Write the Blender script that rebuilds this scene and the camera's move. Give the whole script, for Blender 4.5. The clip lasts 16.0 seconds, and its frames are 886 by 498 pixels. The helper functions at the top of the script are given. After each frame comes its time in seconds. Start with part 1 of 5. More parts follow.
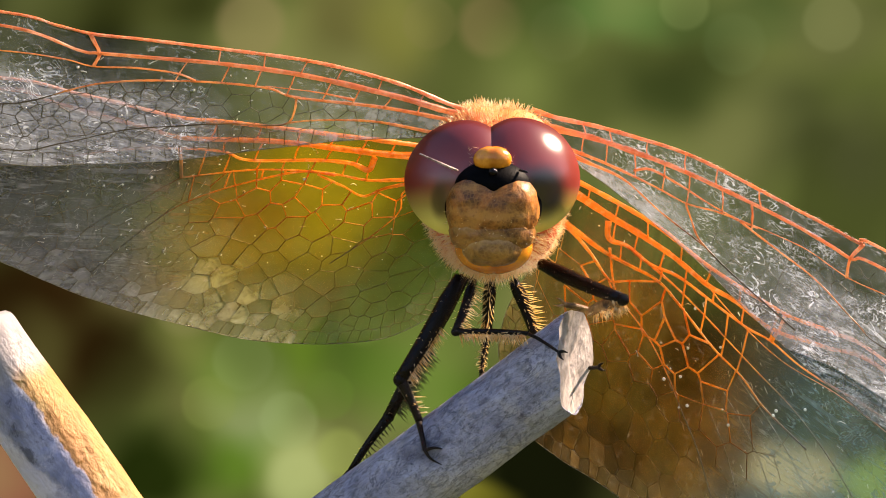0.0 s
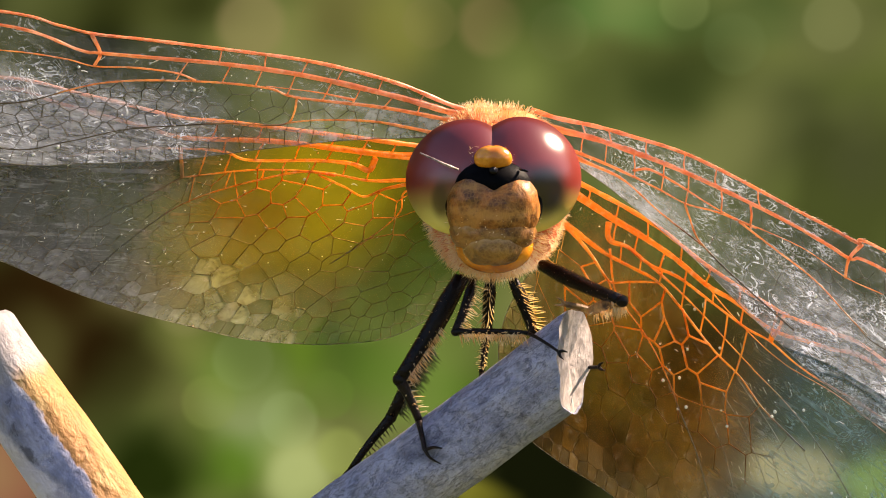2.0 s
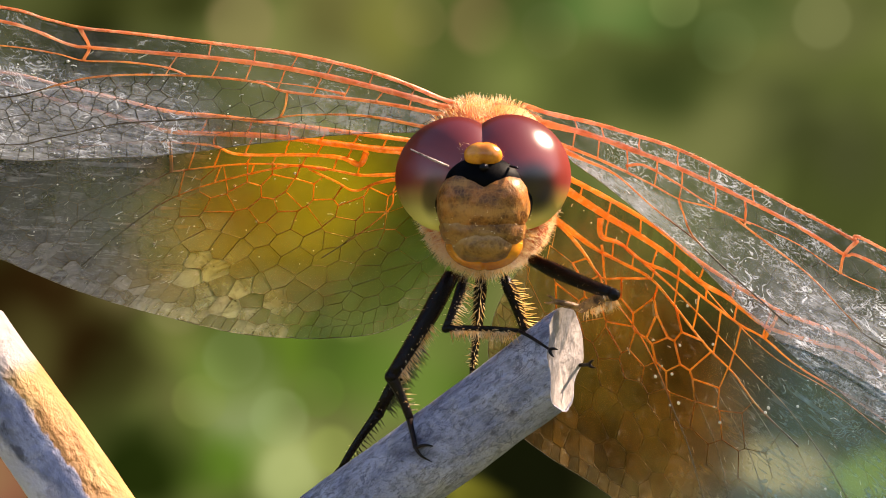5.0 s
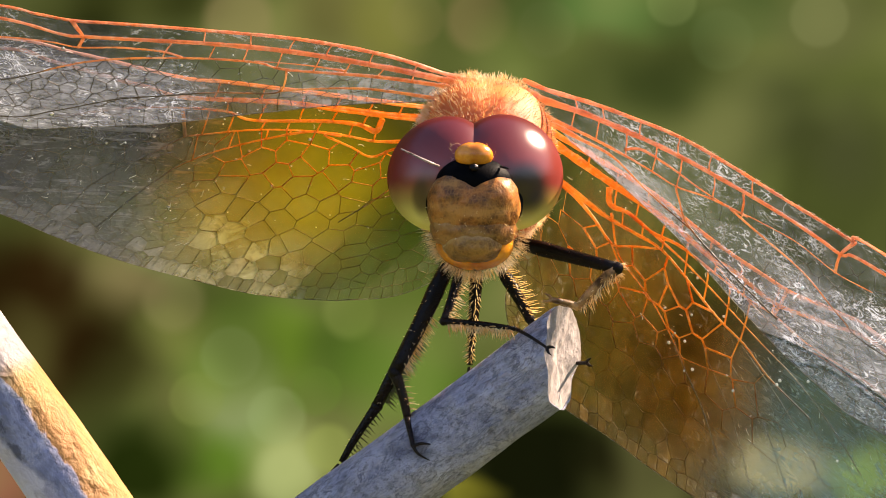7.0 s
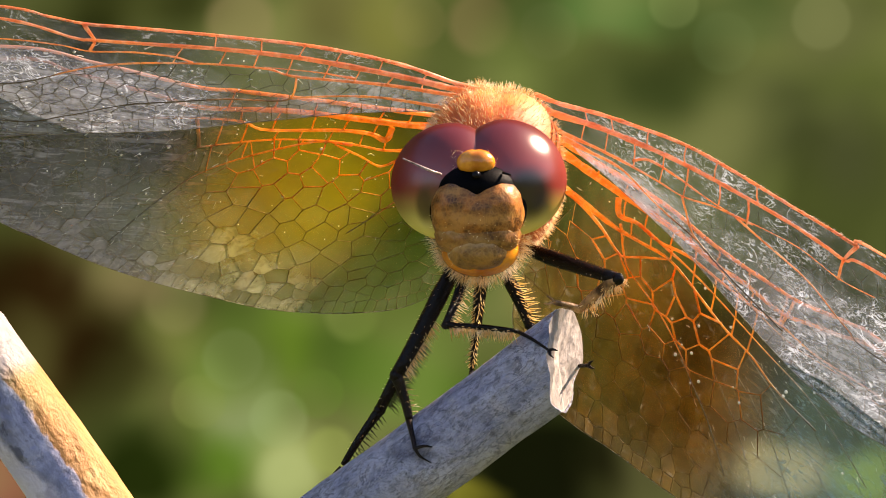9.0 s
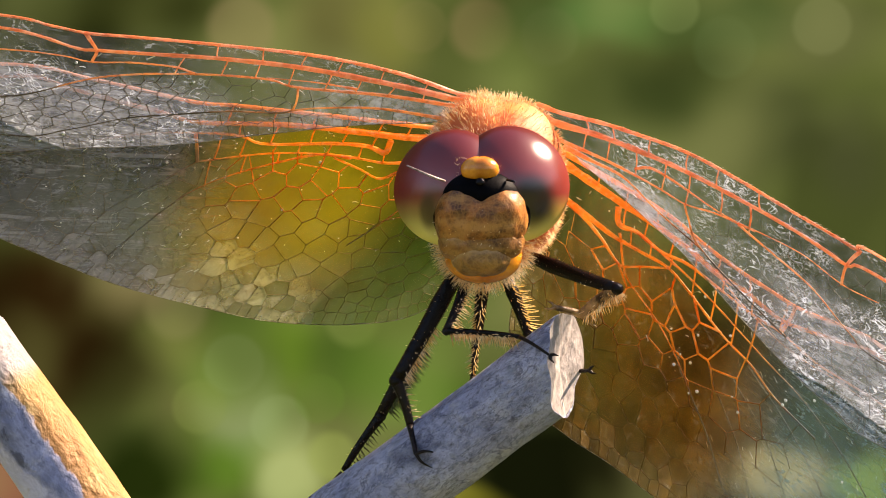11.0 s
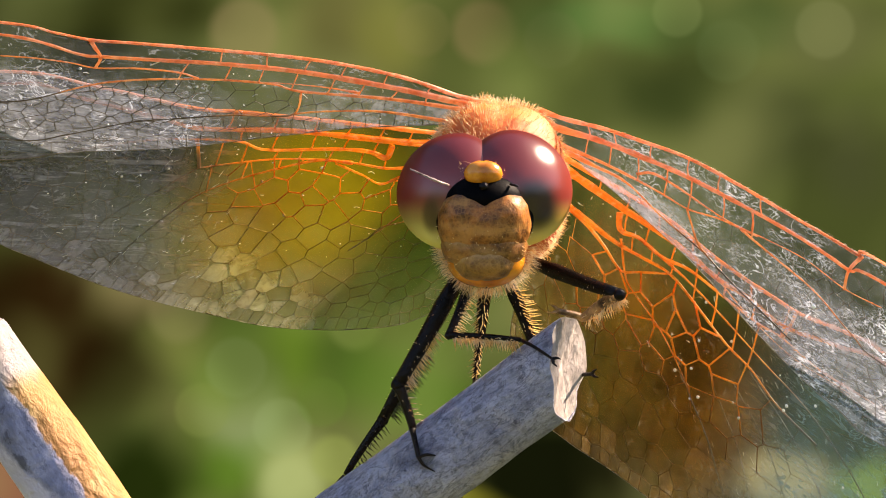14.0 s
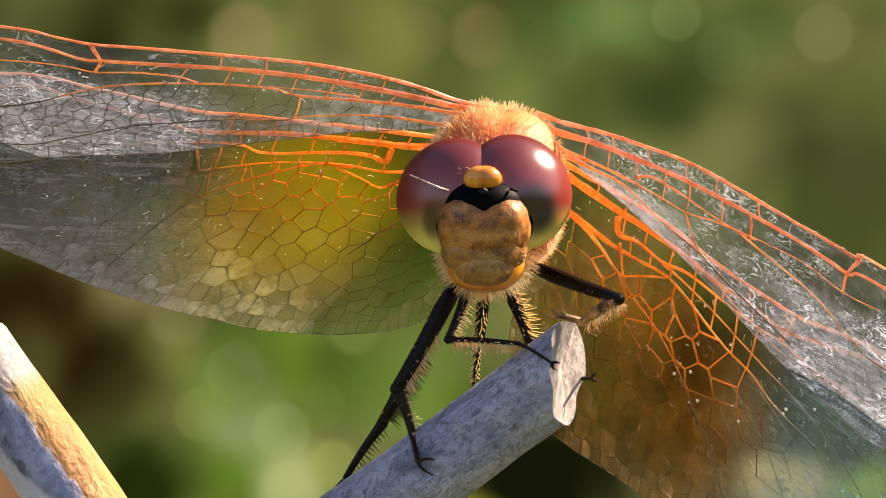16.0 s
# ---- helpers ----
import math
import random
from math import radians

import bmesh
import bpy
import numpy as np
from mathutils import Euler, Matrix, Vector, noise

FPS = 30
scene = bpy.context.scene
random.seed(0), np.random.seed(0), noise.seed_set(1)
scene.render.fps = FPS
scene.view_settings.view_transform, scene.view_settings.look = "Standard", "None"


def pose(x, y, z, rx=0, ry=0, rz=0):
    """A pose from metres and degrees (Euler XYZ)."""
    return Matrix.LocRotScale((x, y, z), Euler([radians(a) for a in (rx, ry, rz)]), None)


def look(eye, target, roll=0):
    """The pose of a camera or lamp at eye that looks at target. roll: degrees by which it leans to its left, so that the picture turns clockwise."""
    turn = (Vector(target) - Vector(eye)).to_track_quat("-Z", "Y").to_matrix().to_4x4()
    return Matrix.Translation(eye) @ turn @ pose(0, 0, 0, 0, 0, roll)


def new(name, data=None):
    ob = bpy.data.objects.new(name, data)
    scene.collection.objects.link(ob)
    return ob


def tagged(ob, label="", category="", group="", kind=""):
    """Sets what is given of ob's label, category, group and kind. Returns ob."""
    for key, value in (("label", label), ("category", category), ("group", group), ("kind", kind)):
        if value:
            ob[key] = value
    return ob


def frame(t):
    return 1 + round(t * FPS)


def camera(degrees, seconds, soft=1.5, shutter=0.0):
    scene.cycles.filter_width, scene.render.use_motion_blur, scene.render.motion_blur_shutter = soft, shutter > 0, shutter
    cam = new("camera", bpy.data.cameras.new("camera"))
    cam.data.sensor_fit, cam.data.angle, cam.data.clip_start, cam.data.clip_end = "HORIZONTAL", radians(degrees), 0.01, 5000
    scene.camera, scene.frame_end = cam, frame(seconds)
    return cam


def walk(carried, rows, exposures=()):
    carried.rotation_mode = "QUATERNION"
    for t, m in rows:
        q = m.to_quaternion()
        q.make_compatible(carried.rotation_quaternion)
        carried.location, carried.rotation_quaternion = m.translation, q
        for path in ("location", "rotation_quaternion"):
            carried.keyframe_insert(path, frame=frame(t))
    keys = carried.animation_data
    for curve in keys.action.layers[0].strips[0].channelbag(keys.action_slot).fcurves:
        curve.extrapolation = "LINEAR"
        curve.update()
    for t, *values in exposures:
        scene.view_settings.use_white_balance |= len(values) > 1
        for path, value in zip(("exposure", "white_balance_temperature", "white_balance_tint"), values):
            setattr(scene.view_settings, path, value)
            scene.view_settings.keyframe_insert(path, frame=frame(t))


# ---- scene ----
cam = camera(28, 16.0, soft=0.95)
# the camera is held by hand a few centimetres before the insect
walk(cam, [
    (0, pose(0, -0.05629, 0.4, 90.000, -0.000, 0.000)), (0.5, pose(0, -0.05629, 0.4, 89.980, 0.026, -0.139)),
    (1, pose(0, -0.05629, 0.4, 89.993, 0.020, -0.165)), (1.5, pose(0, -0.05629, 0.4, 89.918, 0.066, -0.033)),
    (2, pose(0, -0.05629, 0.4, 89.983, -0.037, -0.001)), (2.5, pose(0, -0.05629, 0.4, 89.983, -0.043, 0.022)),
    (3, pose(0, -0.05629, 0.4, 89.967, 0.015, -0.065)), (3.5, pose(0, -0.05629, 0.4, 89.876, -0.016, -0.182)),
    (4, pose(0, -0.05629, 0.4, 89.891, 0.028, -0.286)), (6.5, pose(0, -0.05629, 0.4, 89.919, 0.026, -0.341)),
    (7, pose(0, -0.05629, 0.4, 89.858, 0.044, -0.393)), (7.5, pose(0, -0.05629, 0.4, 89.805, 0.093, -0.342)),
    (8, pose(0, -0.05629, 0.4, 89.842, -0.000, -0.307)), (8.5, pose(0, -0.05629, 0.4, 89.797, 0.063, -0.266)),
    (9, pose(0, -0.05629, 0.4, 89.941, 0.050, -0.329)), (11.5, pose(0, -0.05629, 0.4, 90.106, 0.066, -0.279)),
    (12, pose(0, -0.05629, 0.4, 90.058, 0.098, -0.226)), (12.5, pose(0, -0.05629, 0.4, 90.099, 0.041, -0.212)),
    (13, pose(0, -0.05629, 0.4, 90.138, -0.001, -0.177)), (13.5, pose(0, -0.05629, 0.4, 90.132, 0.026, -0.193)),
    (14, pose(0, -0.05629, 0.4, 90.215, 0.014, -0.214)), (14.5, pose(0, -0.05629, 0.4, 90.201, 0.022, -0.193)),
    (15, pose(0, -0.05629, 0.4, 90.127, 0.043, -0.135)), (15.5, pose(0, -0.05629, 0.4, 90.176, 0.059, -0.145)),
    (16, pose(0, -0.05629, 0.4, 90.348, 0.034, -0.242))], exposures=((0.0, 1.94, 6860, 21), (16.0, 1.94, 6860, 21)))

# ---- daylight ----
SUN = Vector((0.72, 0.30, 0.69)).normalized()
world = bpy.data.worlds.new("world")
scene.world = world
world.use_nodes = True
wn = world.node_tree.nodes
sky = wn.new("ShaderNodeTexSky")
sky.sky_type = "NISHITA"
sky.sun_disc = False
sky.sun_elevation = math.asin(SUN.z)
sky.sun_rotation = math.atan2(SUN.x, SUN.y)
wn["Background"].inputs["Strength"].default_value = 0.088
world.node_tree.links.new(sky.outputs["Color"], wn["Background"].inputs["Color"])
sun = new("sun", bpy.data.lights.new("sun", "SUN"))
sun.data.energy = 5.0
sun.data.angle = radians(0.8)
sun.data.color = (1.0, 0.83, 0.62)
sun.matrix_world = look(SUN * 3, (0, 0, 0))

U = 0.001                        # all insect sizes below are in millimetres
HEIGHT = 0.4                     # height of the perch over the ground, metres
BASE = Vector((4.2, 0.5, -2.3))  # where the insect grips its perch


def mm(x, y, z, rx=0, ry=0, rz=0):
    """Pose of a part of the dragonfly, in its own space."""
    return pose((x - BASE.x) * U, (y - BASE.y) * U, (z - BASE.z) * U, rx, ry, rz)


# ---- materials ----
def srgb(text):
    c = [int(text[i:i + 2], 16) / 255 for i in (0, 2, 4)]
    return tuple(((v + 0.055) / 1.055) ** 2.4 if v > 0.04 else v / 12.92 for v in c) + (1.0,)


class Nodes:
    """Short hand for node trees."""

    def __init__(self, name):
        self.mat = bpy.data.materials.new(name)
        self.mat.use_nodes = True
        self.tree = self.mat.node_tree
        self.tree.nodes.clear()
        self.out = self.tree.nodes.new("ShaderNodeOutputMaterial")

    def put(self, socket, value):
        if isinstance(value, bpy.types.NodeSocket):
            self.tree.links.new(value, socket)
        elif value is not None:
            socket.default_value = value

    def node(self, kind, out=0, **values):
        n = self.tree.nodes.new(kind)
        for key, v in values.items():
            name = key.replace("_", " ")
            if name in n.inputs:
                self.put(n.inputs[name], v)
        return n.outputs[out]

    def coords(self, which="Object"):
        return self.tree.nodes.new("ShaderNodeTexCoord").outputs[which]

    def mapped(self, vector, scale=(1, 1, 1), rot=(0, 0, 0), loc=(0, 0, 0)):
        return self.node("ShaderNodeMapping", Vector=vector, Scale=scale, Rotation=rot, Location=loc)

    def noise(self, vector, scale, detail=4.0, rough=0.55, out=0, distort=0.0):
        return self.node("ShaderNodeTexNoise", out, Vector=vector, Scale=scale, Detail=detail, Roughness=rough, Distortion=distort)

    def voronoi(self, vector, scale, feature="F1", out=0):
        n = self.tree.nodes.new("ShaderNodeTexVoronoi")
        n.feature = feature
        self.put(n.inputs["Vector"], vector)
        self.put(n.inputs["Scale"], scale)
        return n.outputs[out]

    def math(self, op, a, b=0.0, clamp=False):
        n = self.tree.nodes.new("ShaderNodeMath")
        n.operation, n.use_clamp = op, clamp
        self.put(n.inputs[0], a)
        self.put(n.inputs[1], b)
        return n.outputs[0]

    def vmath(self, op, a, b, out=0):
        n = self.tree.nodes.new("ShaderNodeVectorMath")
        n.operation = op
        self.put(n.inputs[0], a)
        self.put(n.inputs[1], b)
        return n.outputs[out]

    def near(self, vector, centre, radii, soft=0.0):
        """1 at the centre, falling smoothly to 0 at the ellipsoid with these radii."""
        d = self.vmath("SUBTRACT", vector, centre)
        d = self.vmath("MULTIPLY", d, tuple(1 / r for r in radii))
        n = self.tree.nodes.new("ShaderNodeVectorMath")
        n.operation = "LENGTH"
        self.put(n.inputs[0], d)
        return self.ramp(n.outputs["Value"], soft, 1.0, 1.0, 0.0)

    def ramp(self, value, a, b, lo=0.0, hi=1.0):
        n = self.tree.nodes.new("ShaderNodeMapRange")
        n.interpolation_type = "SMOOTHSTEP"
        for i, v in enumerate((value, a, b, lo, hi)):
            self.put(n.inputs[i], v)
        return n.outputs[0]

    def mix(self, fac, a, b, blend="MIX"):
        n = self.tree.nodes.new("ShaderNodeMix")
        n.data_type, n.blend_type = "RGBA", blend
        self.put(n.inputs[0], fac)
        self.put(n.inputs[6], a)
        self.put(n.inputs[7], b)
        return n.outputs[2]

    def xyz(self, vector):
        n = self.tree.nodes.new("ShaderNodeSeparateXYZ")
        self.put(n.inputs[0], vector)
        return n.outputs

    def bump(self, height, strength=0.3, distance=0.0001, normal=None):
        return self.node("ShaderNodeBump", Height=height, Strength=strength, Distance=distance, Normal=normal)

    def surface(self, **values):
        return self.node("ShaderNodeBsdfPrincipled", **values)

    def blend(self, fac, a, b):
        n = self.tree.nodes.new("ShaderNodeMixShader")
        for i, v in enumerate((fac, a, b)):
            self.put(n.inputs[i], v)
        return n.outputs[0]

    def done(self, shader):
        self.tree.links.new(shader, self.out.inputs["Surface"])
        return self.mat


def bark_material(name, strip=None):
    """Weathered grey bark with pale lichen and dark cracks; strip: direction of a tan side with a slate border."""
    m = Nodes(name)
    p = m.coords()
    along = m.mapped(p, (1, 1, 0.5))
    big = m.noise(along, 700, 5, 0.6)
    fine = m.noise(along, 3800, 6, 0.65)
    spots = m.noise(m.mapped(p, (1, 1, 0.5)), 300, 4, 0.55, distort=0.8)
    col = m.mix(m.ramp(big, 0.3, 0.7), srgb("9ca0be"), srgb("d0d2e6"))
    col = m.mix(m.ramp(spots, 0.56, 0.68, 0.0, 0.75), col, srgb("54566c"))
    col = m.mix(m.ramp(m.noise(p, 900, 4, 0.6), 0.54, 0.70, 0.0, 0.5), col, srgb("d4ccc6"))
    col = m.mix(m.math("MULTIPLY", m.ramp(fine, 0.50, 0.66), 0.55), col, srgb("65636e"))
    grit = m.noise(m.mapped(p, (1, 1, 0.85)), 3600, 8, 0.72, distort=1.2)
    col = m.mix(m.ramp(grit, 0.56, 0.68, 0.0, 0.7), col, srgb("d8d6de"))
    col = m.mix(m.ramp(grit, 0.32, 0.45, 0.7, 0.0), col, srgb("4c4a58"))
    crack = m.noise(m.mapped(p, (1, 1, 0.3)), 1900, 5, 0.6, distort=0.5)
    col = m.mix(m.math("MULTIPLY", m.ramp(m.math("ABSOLUTE", m.math("SUBTRACT", crack, 0.5)), 0.0, 0.018, 1.0, 0.0), 0.6), col, srgb("464858"))
    crinkle = m.noise(m.mapped(p, (1, 1, 0.55)), 1000, 8, 0.72, distort=1.4)
    # shading of the fine relief painted in: pale crests, dark gullies beside them
    ridge_light = m.ramp(m.math("ABSOLUTE", m.math("SUBTRACT", crinkle, 0.5)), 0.0, 0.03, 1.0, 0.0)
    col = m.mix(m.math("MULTIPLY", ridge_light, m.ramp(m.noise(p, 500, 3), 0.4, 0.6, 0.1, 0.5)), col, srgb("e0dee8"))
    gully_shade = m.ramp(m.math("ABSOLUTE", m.math("SUBTRACT", crinkle, 0.56)), 0.0, 0.035, 1.0, 0.0)
    col = m.mix(m.math("MULTIPLY", gully_shade, m.ramp(m.noise(p, 650, 3), 0.4, 0.6, 0.1, 0.65)), col, srgb("44445a"))
    stain = m.noise(m.mapped(p, (1, 1, 0.7), loc=(0.003, 0, 0)), 230, 4, 0.6, distort=0.5)
    col = m.mix(m.ramp(stain, 0.58, 0.66, 0.0, 0.8), col, srgb("3c3e50"))
    pits = m.voronoi(m.vmath("ADD", p, m.vmath("MULTIPLY", m.noise(p, 2500, 2, out=1), (0.0003, 0.0003, 0.0003))), 2100)
    col = m.mix(m.ramp(pits, 0.12, 0.3, 0.35, 0.0), col, srgb("43465c"))
    if strip:
        mottling = m.noise(m.mapped(p, (1, 1, 0.6)), 1100, 6, 0.65, distort=0.6)
        col = m.mix(m.ramp(big, 0.3, 0.7), srgb("b0aabc"), srgb("d2ccd4"))
        col = m.mix(m.ramp(mottling, 0.52, 0.68, 0.0, 0.8), col, srgb("8c8494"))
        col = m.mix(m.ramp(grit, 0.30, 0.42, 0.6, 0.0), col, srgb("6c6878"))
        n = m.tree.nodes.new("ShaderNodeVectorMath")
        n.operation = "DOT_PRODUCT"
        m.put(n.inputs[0], m.vmath("MULTIPLY", p, (1000, 1000, 0)))
        m.put(n.inputs[1], strip)
        around = m.math("ADD", n.outputs["Value"], m.math("MULTIPLY", m.math("SUBTRACT", m.noise(m.mapped(p, (1, 1, 0.6)), 1000, 6, 0.7), 0.5), 0.75))
        z = m.xyz(p)[2]
        lower = m.math("SUBTRACT", around, m.ramp(z, 0.0010, 0.0055, -0.75, 0.16))
        slate_band = m.math("MULTIPLY", m.ramp(lower, -0.12, 0.10), m.ramp(around, 0.48, 0.58, 1.0, 0.0))
        slate_band = m.math("MULTIPLY", slate_band, m.ramp(m.noise(p, 800, 6, 0.7), 0.34, 0.46, 0.25, 1.0))
        tone = m.mix(m.ramp(mottling, 0.35, 0.6), srgb("9496b0"), srgb("6a6c84"))
        tone = m.mix(m.ramp(m.noise(p, 1500, 5, 0.65, distort=0.6), 0.60, 0.68, 0.0, 0.8), tone, srgb("3a3c50"))
        col = m.mix(slate_band, col, tone)
        # tan over one side, from just below the tip
        bare = m.math("MULTIPLY", m.ramp(around, 0.52, 0.60), m.ramp(z, 0.0010, 0.0018))
        tan = m.mix(m.ramp(big, 0.3, 0.7), srgb("90622c"), srgb("a67638"))
        tan = m.mix(m.ramp(mottling, 0.52, 0.66), tan, srgb("a8864e"))
        col = m.mix(bare, col, tan)
        col = m.mix(m.ramp(m.math("ADD", z, m.math("MULTIPLY", m.math("SUBTRACT", m.noise(p, 1200, 4), 0.5), 0.0012)), 0.0012, 0.0020, 0.92, 0.0), col, srgb("7e7874"))
    rough = 0.35 if strip else 1.0
    n = m.bump(m.ramp(pits, 0.1, 0.4), 0.7 * rough, 0.00025)
    n = m.bump(crinkle, 0.8 * rough, 0.0005, n)
    n = m.bump(grit, rough, 0.0004, n)
    n = m.bump(m.noise(m.mapped(p, (1, 1, 0.6)), 1500, 4, 0.6, distort=1.0), 0.8 * rough, 0.0003, n)
    n = m.bump(big, 0.45 if strip else 0.9, 0.0006, n)
    return m.done(m.surface(Base_Color=col, Roughness=0.62, Normal=n))


def cut_material():
    """Pale broken wood with fibres."""
    m = Nodes("broken_wood")
    p = m.coords()
    f = m.noise(m.mapped(p, (1, 1, 0.3)), 2600, 6, 0.65)
    col = m.mix(m.ramp(f, 0.3, 0.7), srgb("7a726e"), srgb("a49c96"))
    col = m.mix(m.ramp(m.noise(p, 700, 3), 0.55, 0.7, 0.0, 0.6), col, srgb("665a54"))
    return m.done(m.surface(Base_Color=col, Roughness=0.85, Normal=m.bump(f, 0.7, 0.00015)))


def membrane_material(name, amber, veil, lucent, stain_haze=None, frost=0.5, wedge=0.0, outer_haze="8e8a92"):
    """Clear wing skin: see-through, wrinkled cell by cell, with an amber stain where the wing has one; glints and sky
    sheen painted in.
    """
    m = Nodes(name)
    p = m.coords()
    x, y, _ = m.xyz(p)
    wrinkle = m.noise(p, 1100, 5, 0.6, distort=1.2)
    streak = m.noise(m.mapped(p, (0.5, 1.8, 1), rot=(0, 0, 0.6)), 1700, 5, 0.65, distort=2.8)
    cells = m.xyz(m.voronoi(p, 1450, out=1))[0]
    tint = ((0.74, 0.70, 0.52, 1) if stain_haze else (0.80, 0.80, 0.76, 1)) if amber else (0.54, 0.56, 0.57, 1)
    stain = 0.0
    if amber:
        stain = m.near(p, (0.0052, 0.0052, 0), (0.0064, 0.0046, 0.01), 0.4) if stain_haze else m.near(p, (0.0060, 0.0030, 0), (0.0068, 0.0062, 0.01), 0.4)
        stain = m.math("MULTIPLY", stain, m.ramp(m.noise(p, 500, 4, 0.6), 0.2, 0.55, 0.65, 1.0))
        if stain_haze:
            stain = m.math("MULTIPLY", stain, m.ramp(x, 0.0005, 0.0042, 0.15, 1.0))
        smoke = m.near(p, (0.0052, 0.0050, 0), (0.0072, 0.0056, 0.01), 0.5) if stain_haze else m.near(p, (0.0044, 0.0042, 0), (0.0074, 0.0070, 0.01), 0.5)
        if stain_haze:
            smoke = m.math("MULTIPLY", smoke, m.ramp(x, 0.0015, 0.0052, 0.25, 1.0))
        tint = m.mix(m.math("MULTIPLY", smoke, m.ramp(cells, 0.0, 1.0, 0.45, 0.9)), tint, (0.46, 0.31, 0.15, 1) if stain_haze else (0.64, 0.46, 0.22, 1))
        tint = m.mix(stain, tint, (0.45, 0.34, 0.20, 1) if stain_haze else (0.74, 0.53, 0.13, 1))
        if not stain_haze:
            rust = m.math("MULTIPLY", m.near(p, (0.0076, 0.0030, 0), (0.0030, 0.0028, 0.01), 0.2), m.ramp(m.noise(p, 650, 4, 0.6), 0.3, 0.6, 0.35, 0.9))
            tint = m.mix(rust, tint, (0.66, 0.40, 0.16, 1))
            tint = m.mix(m.ramp(m.noise(p, 480, 4, 0.6), 0.4, 0.62, 0.0, 0.5), tint, m.mix(0.5, tint, (0.36, 0.30, 0.10, 1)))
        if stain_haze:
            fibre = m.noise(m.mapped(p, (1.6, 0.45, 1), rot=(0, 0, -0.5)), 900, 6, 0.65, distort=0.6)
            tint = m.mix(m.ramp(fibre, 0.40, 0.60, 0.75, 0.0), tint, m.mix(0.55, tint, (0.12, 0.07, 0.03, 1)))
        tint = m.mix(m.ramp(x, 0.0062 if stain_haze else 0.0085, 0.0125), tint, (0.50, 0.56, 0.58, 1) if stain_haze else (0.33, 0.34, 0.37, 1))
    clear = m.node("ShaderNodeBsdfTransparent", Color=tint)
    n = m.bump(wrinkle, 0.7, 0.0003)
    n = m.bump(streak, 0.6, 0.00012, n)
    outer = m.ramp(x, 0.0085, 0.0125) if amber else 1.0
    # outer bluish haze paints the sky sheen of the skin
    haze = m.mix(outer, srgb(stain_haze or "a89a72"), srgb(outer_haze) if amber else srgb("b4bece"))
    body = m.surface(Base_Color=m.mix(stain, haze, srgb("a8761a")), Roughness=0.3, Normal=n)
    through_light = m.node("ShaderNodeBsdfTranslucent", Color=m.mix(stain, haze, srgb("c08a14")), Normal=n)
    skin = m.blend(lucent, body, through_light)
    dull = m.ramp(m.noise(p, 520, 3, 0.6), 0.44, 0.60, 0.12, 1.0)
    # pale streaks, folds and puckers are painted glints of the wrinkles
    amount = m.math("ADD", m.math("MULTIPLY", m.math("MULTIPLY", m.ramp(streak, 0.56, 0.68), dull), m.ramp(x, 0.0085, 0.0125, 0.08, 1.0) if amber else 0.7), m.ramp(cells, 0.0, 1.0, veil * 0.65, veil * 1.35))
    amount = m.math("ADD", amount, m.math("MULTIPLY", m.ramp(wrinkle, 0.5, 0.75), 0.10))
    fold = m.noise(m.mapped(p, (0.8, 1.3, 1), rot=(0, 0, 0.4)), 1300, 3, 0.55, distort=1.6)
    fold = m.ramp(m.math("ABSOLUTE", m.math("SUBTRACT", fold, 0.5)), 0.0, 0.022, 1.0, 0.0)
    fold = m.math("MULTIPLY", fold, m.ramp(m.noise(p, 380, 2), 0.48, 0.6))
    amount = m.math("ADD", amount, m.math("MULTIPLY", fold, m.ramp(x, 0.0085, 0.0125, 0.05, 0.6) if amber else 0.85))
    if not amber:
        amount = m.math("MULTIPLY", amount, m.ramp(y, 0.0006, 0.0028, 0.75 if wedge else 0.5, 1.3))
        amount = m.math("ADD", amount, m.math("MULTIPLY", m.math("MULTIPLY", m.ramp(y, 0.0007, 0.0020), m.ramp(x, 0.0078, 0.0112, 0.08, 1.0) if wedge else m.ramp(x, 0.0062, 0.0095, 0.12, 1.0)), m.ramp(m.noise(m.mapped(p, (0.4, 1.7, 1), rot=(0, 0, 0.15)), 1500, 6, 0.7, distort=1.5), 0.34, 0.66, frost * 0.25, frost * 1.75)))
    if not amber and not wedge:
        amount = m.math("MULTIPLY", amount, m.math("MAXIMUM", m.ramp(x, 0.0066, 0.0092, 0.3, 1.0), m.ramp(y, 0.0006, 0.0010, 1.0, 0.0)))
        film = m.math("MULTIPLY", m.ramp(x, 0.0022, 0.0072, 1.0, 0.0), m.ramp(y, 0.0003, 0.0008))
        amount = m.math("ADD", amount, m.math("MULTIPLY", film, m.ramp(m.noise(p, 1300, 5, 0.65), 0.35, 0.65, 0.07, 0.42)))
    if wedge:
        pucker = m.noise(m.mapped(p, (0.9, 1.2, 1), rot=(0, 0, -0.5)), 2300, 3, 0.5, distort=2.2)
        pucker = m.ramp(m.math("ABSOLUTE", m.math("SUBTRACT", pucker, 0.5)), 0.0, 0.03, 1.0, 0.0)
        amount = m.math("ADD", amount, m.math("MULTIPLY", pucker, m.ramp(m.noise(p, 520, 3), 0.42, 0.6, 0.0, 0.45)))
        crepe = m.noise(m.mapped(p, (0.7, 1.5, 1), rot=(0, 0, -0.35)), 1900, 6, 0.7, distort=1.8)
        amount = m.math("ADD", amount, m.math("MULTIPLY", m.math("MULTIPLY", m.ramp(y, 0.0008, 0.0011), m.ramp(x, 0.0042, 0.0064, 1.0, 0.0)), m.ramp(crepe, 0.36, 0.62, wedge * 0.5, wedge * 1.4)))
